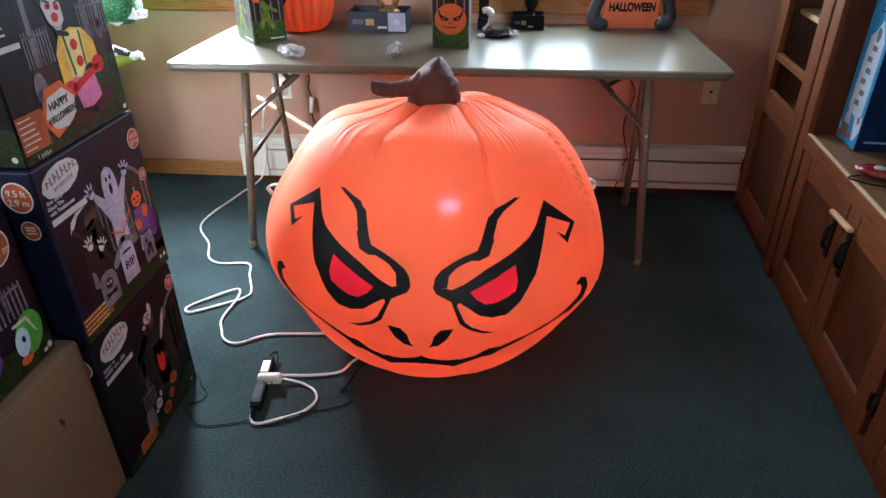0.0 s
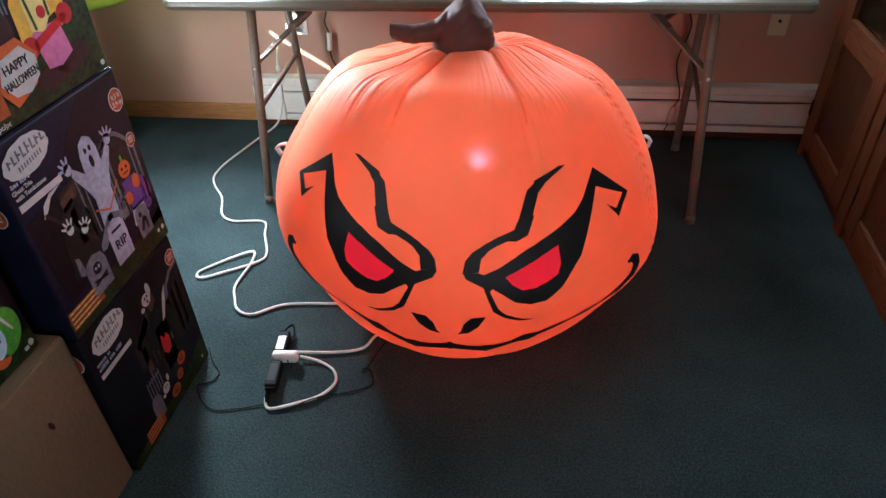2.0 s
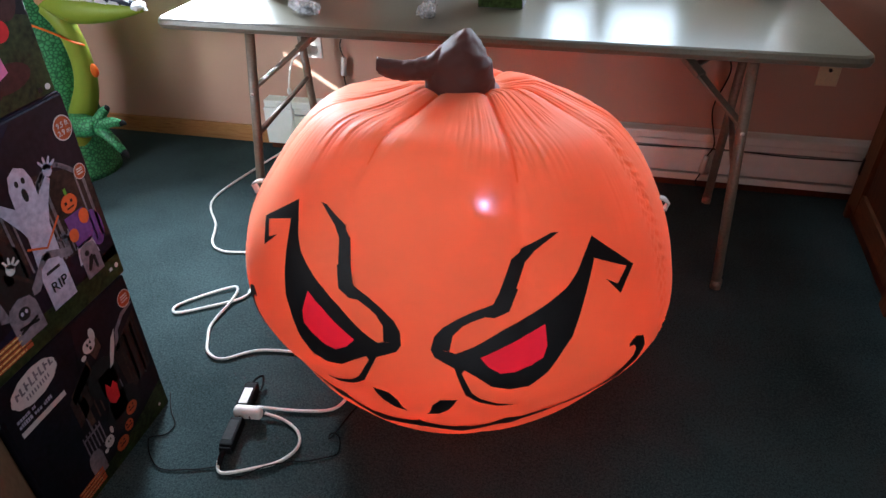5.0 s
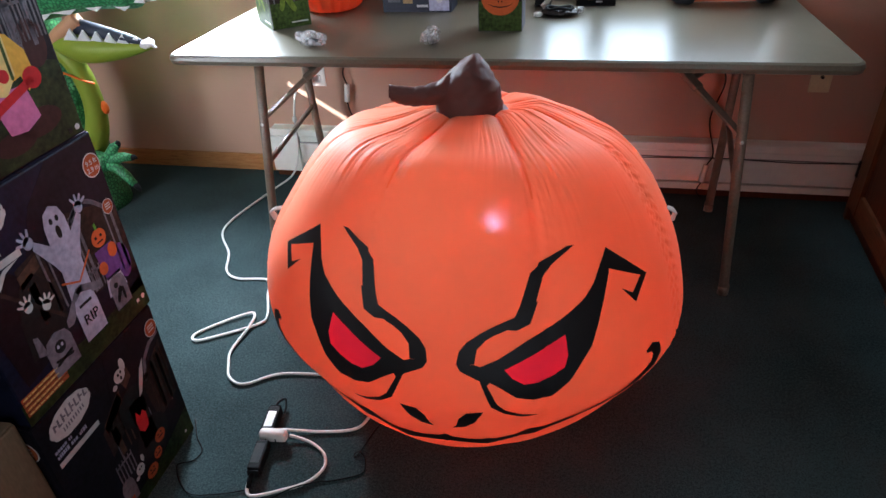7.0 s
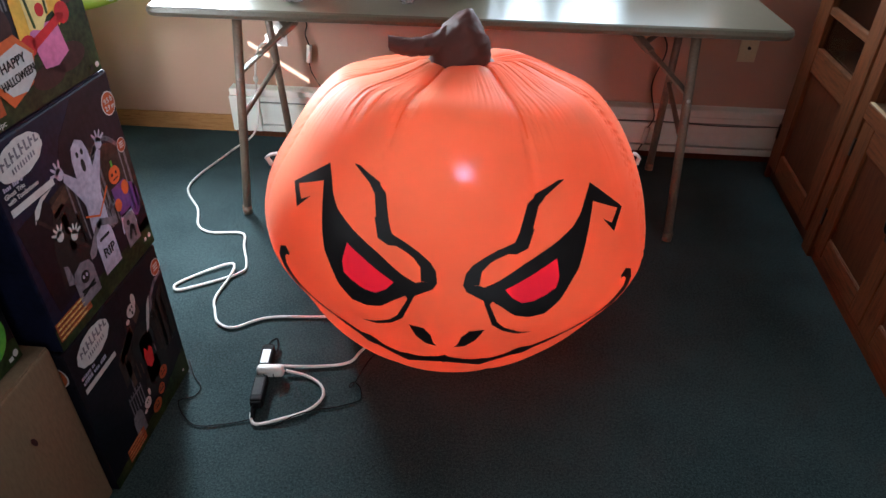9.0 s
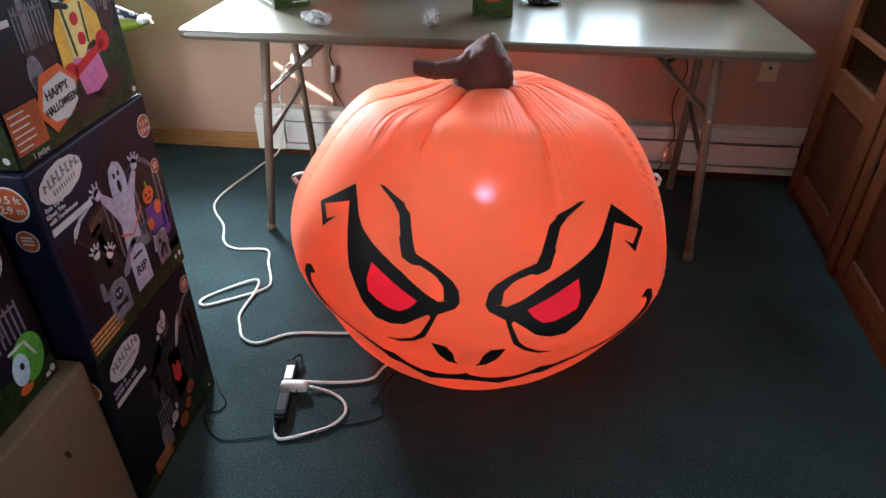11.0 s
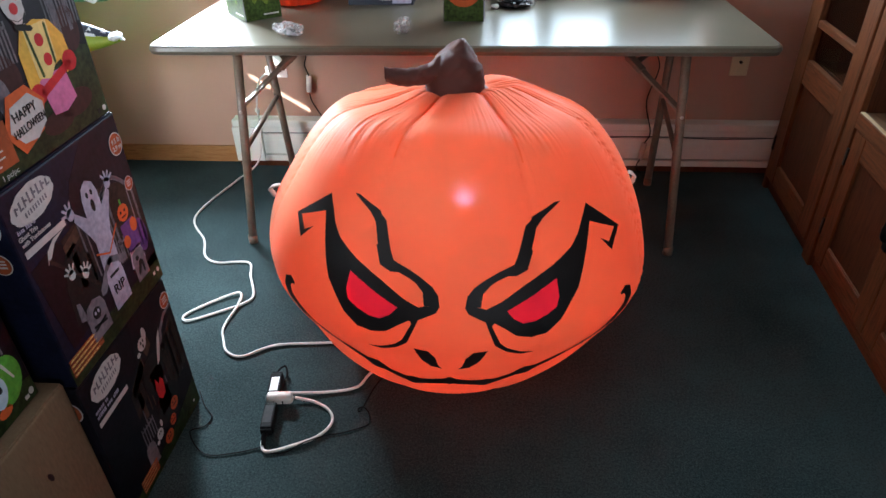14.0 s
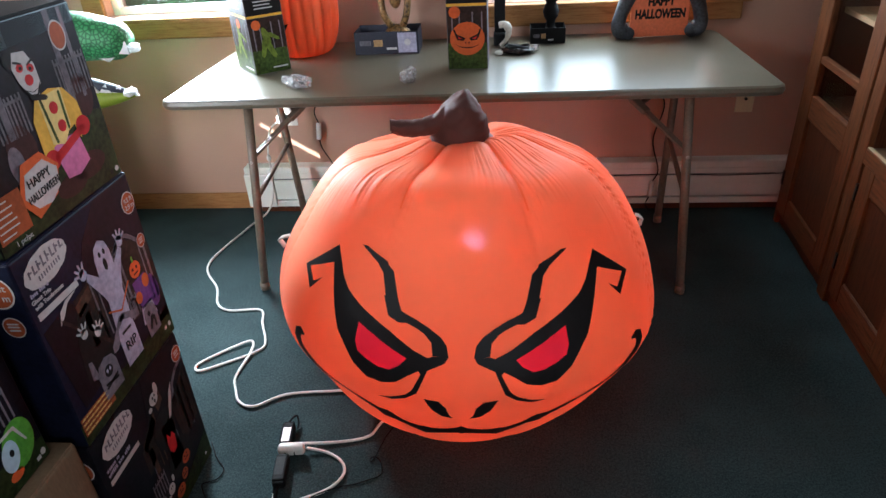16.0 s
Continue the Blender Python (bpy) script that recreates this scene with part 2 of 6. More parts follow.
INK = {k: print_ink("ink_" + k, c, v) for k, c, v in (
    ("navy", (0.007, 0.009, 0.026), 0.3), ("night", (0.006, 0.005, 0.009), 0.4), ("plum", (0.009, 0.006, 0.013), 0.3), ("maroon", (0.008, 0.005, 0.008), 0.3),
    ("grass", (0.021, 0.034, 0.010), 0.45), ("orange", (0.55, 0.11, 0.03), 0.1), ("rust", (0.33, 0.075, 0.025), 0.15), ("white", (0.52, 0.50, 0.50), 0.08),
    ("ghost", (0.40, 0.38, 0.50), 0.16), ("grey", (0.15, 0.14, 0.16), 0.25), ("stone", (0.17, 0.15, 0.18), 0.25), ("yellow", (0.70, 0.42, 0.06), 0.1),
    ("cream", (0.72, 0.58, 0.22), 0.08), ("red", (0.50, 0.020, 0.025), 0.12), ("pink", (0.55, 0.16, 0.34), 0.12), ("brown", (0.045, 0.014, 0.014), 0.2),
    ("purple", (0.13, 0.05, 0.21), 0.2), ("green", (0.10, 0.33, 0.04), 0.2), ("blue", (0.035, 0.23, 0.46), 0.15), ("deep_blue", (0.010, 0.035, 0.12), 0.25),
    ("tan_board", (0.085, 0.045, 0.030), 0.3), ("pale_blue", (0.42, 0.56, 0.66), 0.08), ("porch", (0.030, 0.018, 0.015), 0.35), ("black", (0.012, 0.011, 0.011), 0.2), ("lime", (0.15, 0.20, 0.03), 0.3),
    ("moss", (0.055, 0.085, 0.020), 0.4), ("tan", (0.42, 0.26, 0.12), 0.2))}

# ---- building blocks ----


def part(name, bm, material, parent=None, label="", smooth=False):
    me = bpy.data.meshes.new(name)
    bm.to_mesh(me)
    bm.free()
    me.materials.append(material)
    if smooth:
        me.polygons.foreach_set("use_smooth", [True] * len(me.polygons))
    ob = new(name, me)
    ob.parent = parent
    if label:
        ob["label"] = label
    return ob


def thing(name, m, label, category, group="", kind=""):
    ob = new(name)
    ob.empty_display_size = 0.05
    ob.matrix_world = m
    return tagged(ob, label, category, group, kind)


def block(x0, x1, y0, y1, z0, z1, bevel=0.0, seg=2, bm=None):
    bm = bm or bmesh.new()
    made = bmesh.ops.create_cube(bm, size=1.0)["verts"]
    for v in made:
        v.co = Vector(((x0 + x1) / 2 + v.co.x * (x1 - x0), (y0 + y1) / 2 + v.co.y * (y1 - y0), (z0 + z1) / 2 + v.co.z * (z1 - z0)))
    if bevel:
        edges = list({e for v in made for e in v.link_edges})
        bmesh.ops.bevel(bm, geom=edges, offset=bevel, segments=seg, affect="EDGES", profile=0.5)
    return bm


def smooth_line(points, steps=8):
    """Catmull-Rom through the points."""
    pts = [Vector(p) for p in points]
    pts = [2 * pts[0] - pts[1]] + pts + [2 * pts[-1] - pts[-2]]
    out = []
    for i in range(1, len(pts) - 2):
        a, b, c, e = pts[i - 1 : i + 3]
        for k in range(steps):
            t = k / steps
            out.append(0.5 * ((2 * b) + (c - a) * t + (2 * a - 5 * b + 4 * c - e) * t * t + (3 * b - a - 3 * c + e) * t**3))
    return out + [pts[-2]]


def tube(points, radii, sides=10, bm=None, flat=1.0, caps=True):
    """A round bar along points; radii: one number or one for each point; flat: the thickness against the width."""
    bm = bm or bmesh.new()
    pts = [Vector(p) for p in points]
    if not hasattr(radii, "__len__"):
        radii = [radii] * len(pts)
    rings, side = [], None
    for i, p in enumerate(pts):
        way = (pts[min(i + 1, len(pts) - 1)] - pts[max(i - 1, 0)]).normalized()
        if side is None:
            side = way.cross(Vector((0, 0, 1)))
            if side.length < 0.1:
                side = way.cross(Vector((0, 1, 0)))
        side = (side - way * side.dot(way)).normalized()
        up = side.cross(way)
        rings.append([bm.verts.new(p + radii[i] * (math.cos(2 * math.pi * k / sides) * side + flat * math.sin(2 * math.pi * k / sides) * up)) for k in range(sides)])
    for a, b in zip(rings, rings[1:]):
        for k in range(sides):
            bm.faces.new((a[k], a[(k + 1) % sides], b[(k + 1) % sides], b[k]))
    if caps:
        bm.faces.new(rings[0][::-1])
        bm.faces.new(rings[-1])
    bmesh.ops.recalc_face_normals(bm, faces=bm.faces)
    return bm


def lathe(profile, sides=32, bm=None, lobes=0, depth=0.0, at=(0, 0, 0)):
    """A turned form about z from (radius, height) pairs; lobes: ribs like a pumpkin's."""
    bm = bm or bmesh.new()
    rings = []
    for r, z in profile:
        ring = []
        for k in range(sides):
            a = 2 * math.pi * k / sides
            q = r * (1 - depth * (1 - abs(math.sin(lobes * a / 2))) ** 2) if lobes else r
            ring.append(bm.verts.new(Vector(at) + Vector((q * math.cos(a), q * math.sin(a), z))))
        rings.append(ring)
    for a, b in zip(rings, rings[1:]):
        for k in range(sides):
            bm.faces.new((a[k], a[(k + 1) % sides], b[(k + 1) % sides], b[k]))
    bm.faces.new(rings[0][::-1])
    bm.faces.new(rings[-1])
    bmesh.ops.recalc_face_normals(bm, faces=bm.faces)
    return bm


def blob(at, size, sub=3, rough=0.0, seed=0, bm=None, freq=3.0):
    bm = bm or bmesh.new()
    made = bmesh.ops.create_icosphere(bm, subdivisions=sub, radius=1.0)["verts"]
    for v in made:
        k = 1 + rough * noise.noise(v.co * freq + Vector((seed, seed * 2.3, 0)))
        v.co = Vector((v.co.x * size[0] * k, v.co.y * size[1] * k, v.co.z * size[2] * k)) + Vector(at)
    return bm


def plate(outline, m, thick=0.0008, bm=None):
    """A flat printed shape: outline in (u, v), laid by m, a little proud of what bears it."""
    bm = bm or bmesh.new()
    low = [bm.verts.new(m @ Vector((u, v, 0))) for u, v in outline]
    top = [bm.verts.new(m @ Vector((u, v, thick))) for u, v in outline]
    n = len(outline)
    edges = [bm.edges.new((top[i], top[(i + 1) % n])) for i in range(n)]
    bmesh.ops.triangle_fill(bm, use_beauty=True, edges=edges)
    for i in range(n):
        bm.faces.new((low[i], low[(i + 1) % n], top[(i + 1) % n], top[i]))
    bmesh.ops.recalc_face_normals(bm, faces=bm.faces)
    return bm


def oval(u, v, a, b, n=20, turn=0.0):
    c, s = math.cos(turn), math.sin(turn)
    return [(u + a * math.cos(2 * math.pi * k / n) * c - b * math.sin(2 * math.pi * k / n) * s, v + a * math.cos(2 * math.pi * k / n) * s + b * math.sin(2 * math.pi * k / n) * c) for k in range(n)]


def rect(u0, u1, v0, v1):
    return [(u0, v0), (u1, v0), (u1, v1), (u0, v1)]


def words(text, m, size, material, parent, name="lettering", squeeze=1.0, fat=0.0):
    """Raised letters in the built-in font, centred on m's origin."""
    cu = bpy.data.curves.new(name, "FONT")
    cu.body, cu.size, cu.align_x, cu.align_y, cu.extrude = text, size, "CENTER", "CENTER", 0.0004
    cu.offset = fat
    tmp = bpy.data.objects.new(name, cu)
    scene.collection.objects.link(tmp)
    me = bpy.data.meshes.new_from_object(tmp.evaluated_get(bpy.context.evaluated_depsgraph_get()))
    bpy.data.objects.remove(tmp)
    me.transform(m @ Matrix.Diagonal((squeeze, 1, 1, 1)))
    me.materials.clear()
    me.materials.append(material)
    ob = new(name, me)
    ob.parent = parent
    return ob


# ---- the room ----
LEFT, RIGHT, BACK, FRONT, TOP = -2.05, 2.15, 3.16, -1.6, 2.4
W = 0.16


def slab(name, spans, material, label, category):
    bm = bmesh.new()
    for s in spans:
        block(*s, bm=bm)
    ob = part(name, bm, material)
    return tagged(ob, label, category, kind="structure")


floor = slab("floor", [(LEFT - W, RIGHT + W, FRONT - W, BACK + W, -0.1, 0.0)], CARPET, "dark teal low-pile carpet on the floor", "floor")
ceiling = slab("ceiling", [(LEFT - W, RIGHT + W, FRONT - W, BACK + W, TOP, TOP + 0.1)], CEILING, "plain white painted ceiling", "ceiling")
WIN = {"window_1": (-1.19, -0.66), "window_2": (0.335, 1.22)}
SILL, HEAD = 0.865, 1.85
slab("wall_north", [
    (LEFT, WIN["window_1"][0], BACK, BACK + W, 0, TOP), (WIN["window_1"][1], WIN["window_2"][0], BACK, BACK + W, 0, TOP), (WIN["window_2"][1], RIGHT, BACK, BACK + W, 0, TOP),
    (*WIN["window_1"], BACK, BACK + W, 0, SILL), (*WIN["window_1"], BACK, BACK + W, HEAD, TOP), (*WIN["window_2"], BACK, BACK + W, 0, SILL), (*WIN["window_2"], BACK, BACK + W, HEAD, TOP)],
    PAINT, "tan painted wall with two windows", "wall")
slab("wall_east", [(RIGHT, RIGHT + W, FRONT, BACK + W, 0, TOP)], PAINT, "tan painted wall behind the cabinets", "wall")
GAP_Y, GAP_Z = (-0.03, 0.46), (1.335, 1.360)
slab("wall_west", [(LEFT - W, LEFT, FRONT, BACK + W, 0, 0.9), (LEFT - W, LEFT, FRONT, BACK + W, 1.9, TOP), (LEFT - W, LEFT, FRONT, -0.15, 0.9, 1.9), (LEFT - W, LEFT, 0.95, BACK + W, 0.9, 1.9)],
     PAINT, "tan painted wall with a shaded window", "wall")
# out of view; its opening is added to hold the fill lamp
slab("wall_south", [(LEFT - W, 1.1, FRONT - W, FRONT, 0, TOP), (2.1, RIGHT + W, FRONT - W, FRONT, 0, TOP), (1.1, 2.1, FRONT - W, FRONT, 2.1, TOP)], PAINT, "unseen tan painted wall with an added opening for the fill lamp", "wall")

# unseen enclosure added to stop sun coming through the south opening
slab("sun_block", [(0.85, 2.45, -3.0, -2.9, 0, TOP), (0.75, 0.85, -3.0, FRONT - W, 0, TOP), (2.45, 2.55, -3.0, FRONT - W, 0, TOP), (0.75, 2.55, -3.0, FRONT - W, TOP, TOP + 0.1), (0.75, 2.55, -3.0, FRONT - W, -0.1, 0.0)],
     PAINT, "unseen tan enclosure that keeps the sun out of the south opening", "wall")

# drawn shade in the west window, with a slit that lets a blade of sun in
SX = (LEFT - 0.10, LEFT - 0.09)
A0, A1, B0, B1 = -0.15, 0.95, 0.185, 0.275
shade = slab("window_3", [(*SX, A0, A1, 0.9, GAP_Z[0]), (*SX, A0, GAP_Y[0], *GAP_Z), (*SX, GAP_Y[1], A1, *GAP_Z), (*SX, A0, A1, GAP_Z[1], 1.425),
                          (*SX, A0, B0, 1.425, 1.505), (*SX, B1, A1, 1.425, 1.505), (*SX, A0, A1, 1.505, 1.9)],
             CEILING, "closed white window shade with a narrow gap", "window")


def window(name, x0, x1, drawn):
    win = thing(name, pose((x0 + x1) / 2, BACK, SILL), "oak-trimmed window with bright daylight behind its glass", "window", kind="structure")
    w, h = (x1 - x0) / 2, HEAD - SILL
    for a, b in ((-w - 0.085, -w), (w, w + 0.085)):
        part("window_casing", block(a, b, -0.022, -0.001, 0.0, h + 0.085, 0.004), TRIM, win)
    part("head_casing", block(-w - 0.085, w + 0.085, -0.024, -0.001, h + 0.087, h + 0.17, 0.004), TRIM, win)
    part("window_sill", block(-w - 0.11, w + 0.11, -0.050, 0.0, -0.022, -0.002, 0.006, 3), TRIM, win)
    part("apron", block(-w - 0.085, w + 0.085, -0.020, -0.001, -0.088, -0.024, 0.005, 3), TRIM, win)
    for a, b in ((-w, -w + 0.03), (w - 0.03, w)):
        part("sash_stile", block(a, b, 0.05, 0.09, 0.0, h, 0.003), WHITE, win)
    for a in (0.0, h / 2 - 0.015, h - 0.03):
        part("sash_rail", block(-w + 0.03, w - 0.03, 0.05, 0.09, a, a + 0.03, 0.003), WHITE, win)
    for a, b in ((0.03, h / 2 - 0.015), (h / 2 + 0.015, h - 0.03)):
        pane = part("pane", block(-w + 0.03, w - 0.03, 0.066, 0.070, a, b), GLASS, win, "clear glass pane")
        pane.visible_shadow = False
    # closed slats of the half-drawn blind
    for k in range(15):
        z = drawn + 0.040 * k
        if z < h - 0.02:
            part("blind_slat", block(-w + 0.004, w - 0.004, 0.024, 0.028, z, z + 0.0385, 0.001), WHITE, win)
    part("blind_rail", block(-w + 0.004, w - 0.004, 0.018, 0.034, drawn - 0.018, drawn - 0.001, 0.003), WHITE, win)
    return win


for name, (a, b) in WIN.items():
    window(name, a, b, 0.48 if name == "window_1" else 0.84)
base = thing("baseboard", pose(0, 0, 0), "honey oak baseboard along the wall", "baseboard", kind="structure")
part("board", block(LEFT, -0.745, BACK - 0.014, BACK - 0.001, 0.0, 0.078, 0.004), TRIM, base)
part("board", block(LEFT + 0.001, LEFT + 0.014, FRONT, BACK - 0.016, 0.0, 0.078, 0.004), TRIM, base)

# ---- along the window wall ----


SLOT = surface("heater_slot", (0.26, 0.27, 0.25), 0.5, vary=0.2)


def baseboard_heater():
    h = thing("baseboard_heater", pose(0, BACK, 0), "cream enamelled electric baseboard heater with a dark slot", "heater")
    x0, x1 = -0.735, 1.64
    part("back_plate", block(x0, x1, -0.012, -0.002, 0.03, 0.222, 0.002), HEATER, h)
    part("hood", block(x0, x1, -0.062, -0.012, 0.190, 0.222, 0.006, 3), HEATER, h)
    part("fin_core", block(x0 + 0.1, x1 - 0.1, -0.046, -0.013, 0.07, 0.185), SLOT, h, "dark inner slot")
    part("front_panel", block(x0 + 0.13, x1 - 0.03, -0.064, -0.052, 0.066, 0.160, 0.004, 3), HEATER, h)
    part("upper_panel", block(x0 + 0.13, x1 - 0.03, -0.056, -0.048, 0.165, 0.189, 0.002), HEATER, h)
    part("foot_rail", block(x0 + 0.01, x1 - 0.01, -0.058, -0.012, 0.028, 0.056, 0.004), HEATER, h)
    part("end_cap", block(x0 - 0.004, x0 + 0.125, -0.066, -0.012, 0.030, 0.189, 0.004), HEATER, h)
    part("end_cap", block(x1 - 0.028, x1 + 0.003, -0.066, -0.012, 0.030, 0.189, 0.004), HEATER, h)
    part("floor_strip", block(x0, x1, -0.05, -0.002, 0.0, 0.027, 0.003), OAK_IN, h, "dark wooden strip under the heater")
    # thin wire strung along the slot
    part("wire", tube(smooth_line([(0.62 + 0.12 * k, -0.0655, 0.164 + 0.004 * math.sin(5 * k)) for k in range(9)], 5), 0.0018, 6), BLACK, h, "thin dark wire")


def outlet(x, z, material, label, sockets):
    o = thing("wall_outlet", pose(x, BACK, z), label, "outlet")
    part("cover_plate", block(-0.035, 0.035, -0.007, -0.0005, -0.057, 0.057, 0.003, 3), material, o)
    if sockets:
        for dz in (-0.022, 0.022):
            part("socket", block(-0.016, 0.016, -0.010, -0.0075, dz - 0.014, dz + 0.014, 0.004, 3), WHITE, o)
    else:
        part("jack", lathe([(0.006, 0), (0.006, 0.008), (0.003, 0.010)], 12), IRON, o, "small dark jack").matrix_basis = pose(0, -0.007, 0.0, 90, 0, 0)


baseboard_heater()
outlet(1.380, 0.466, IVORY, "ivory wall plate with a small jack", False)
outlet(-0.505, 0.450, WHITE, "white wall outlet under the table", True)


def folding_table():
    t = thing("folding_table", pose(0.288, 2.775, 0), "brown folding table with a hammered top and tube legs", "table")
    w, d, r, top, thick = 0.936, 0.382, 0.045, 0.740, 0.030
    bm = bmesh.new()
    outline = []
    for cx, cy, a0 in ((w - r, d - r, 0), (-w + r, d - r, 90), (-w + r, -d + r, 180), (w - r, -d + r, 270)):
        outline += [(cx, cy, radians(a0 + 90 * k / 8)) for k in range(9)]
    rings = []
    for inset, z in ((0.014, top - thick), (0.004, top - thick + 0.004), (0.0, top - 0.015), (0.004, top - 0.004), (0.012, top)):
        rings.append([bm.verts.new((cx + (r - inset) * math.cos(a), cy + (r - inset) * math.sin(a), z)) for cx, cy, a in outline])
    n = len(outline)
    for a, b in zip(rings, rings[1:]):
        for k in range(n):
            bm.faces.new((a[k], a[(k + 1) % n], b[(k + 1) % n], b[k]))
    bm.faces.new(rings[0][::-1])
    bm.faces.new(rings[-1])
    part("tabletop", bm, TABLETOP, t)
    ox, oy = 0.288, 2.775
    tub = 0.0145
    ends = {  # the pairs of legs: top and foot of the front and of the rear one
        "left": ((-0.392, 2.475, 0.712), (-0.468, 2.473, 0.0), (-0.492, 3.00, 0.712), (-0.452, 3.00, 0.0)),
        "right": ((0.968, 2.462, 0.712), (1.027, 2.460, 0.0), (1.062, 2.99, 0.712), (1.055, 2.99, 0.0))}
    for side, (ft, fb, rt, rb) in ends.items():
        ft, fb, rt, rb = (Vector(p) - Vector((ox, oy, 0)) for p in (ft, fb, rt, rb))
        for top_, foot in ((ft, fb), (rt, rb)):
            leg = part("leg", tube([top_, top_.lerp(foot, 0.55), foot + Vector((0, 0, 0.012))], tub, 14), TABLE_METAL, t, smooth=True)
            part("foot_cap", tube([foot + Vector((0, 0, 0.03)), foot], 0.0165, 14), TABLE_METAL, leg, smooth=True)
        part("cross_bar", tube([ft.lerp(fb, 0.48), rt.lerp(rb, 0.48)], 0.009, 10), TABLE_METAL, t, smooth=True)
        part("cross_bar", tube([ft + Vector((0, 0, -0.006)), rt + Vector((0, 0, -0.006))], 0.012, 10), TABLE_METAL, t, smooth=True)
        inward = 1 if side == "left" else -1
        low = ft.lerp(fb, 0.265)
        high = Vector((low.x + inward * 0.215, low.y + 0.20, 0.702))
        part("brace", block(-0.5, 0.5, -0.013, 0.013, -0.004, 0.004, 0.002), TABLE_METAL, t, "flat folding brace").matrix_basis = (
            Matrix.Translation((low + high) / 2) @ (high - low).to_track_quat("X", "Z").to_matrix().to_4x4() @ Matrix.Diagonal(((high - low).length, 1, 1, 1)))
        part("brace_lock", block(-0.035, 0.035, -0.017, 0.017, -0.008, 0.008, 0.004), TABLE_METAL, t).matrix_basis = (
            Matrix.Translation(low.lerp(high, 0.62)) @ (high - low).to_track_quat("X", "Z").to_matrix().to_4x4())
        knee, hold = low.lerp(high, 0.62), rt.lerp(rb, 0.13)
        part("brace", block(-0.5, 0.5, -0.011, 0.011, -0.003, 0.003, 0.002), TABLE_METAL, t, "flat folding brace").matrix_basis = (
            Matrix.Translation((knee + hold) / 2) @ (hold - knee).to_track_quat("X", "Z").to_matrix().to_4x4() @ Matrix.Diagonal(((hold - knee).length, 1, 1, 1)))
        rv = ft.lerp(fb, 0.285)
        part("rivet", blob(rv + Vector((0, -0.0145, 0)), (0.006, 0.004, 0.006), 2), STEEL, t, "bright steel rivet")
    return t


folding_table()

# ---- the inflated pumpkin ----
PC = Vector((0.315, 2.034, 0.382))
PTURN = Euler((-0.145, 0.038, 0)).to_matrix()
KNOT = [-90, -70, -55, -40, -25, -10, 5, 20, 32, 44, 56, 68, 80, 90]
REACH = ([0.442, 0.455, 0.471, 0.473, 0.473, 0.501, 0.488, 0.457, 0.447, 0.436, 0.394, 0.375, 0.379, 0.376],
         [0.442, 0.456, 0.473, 0.470, 0.479, 0.505, 0.483, 0.462, 0.451, 0.438, 0.410, 0.396, 0.382, 0.376])
MIDDLE, GORE = 2.0, 45.0


def reach(az, phi):
    """How far the skin stands from the middle; its two flanks are not quite alike."""
    i = max(0, min(len(KNOT) - 2, int(np.searchsorted(KNOT, phi)) - 1))
    t = (phi - KNOT[i]) / (KNOT[i + 1] - KNOT[i])
    w = 0.5 + 0.5 * math.sin(radians(az))
    a, b, c, e = ((1 - w) * REACH[0][k] + w * REACH[1][k] for k in (max(i - 1, 0), i, i + 1, min(i + 2, len(KNOT) - 1)))
    return 0.5 * (2 * b + (c - a) * t + (2 * a - 5 * b + 4 * c - e) * t * t + (3 * b - a - 3 * c + e) * t**3)


def ease(x, a, b):
    t = max(0.0, min(1.0, (x - a) / (b - a)))
    return t * t * (3 - 2 * t)


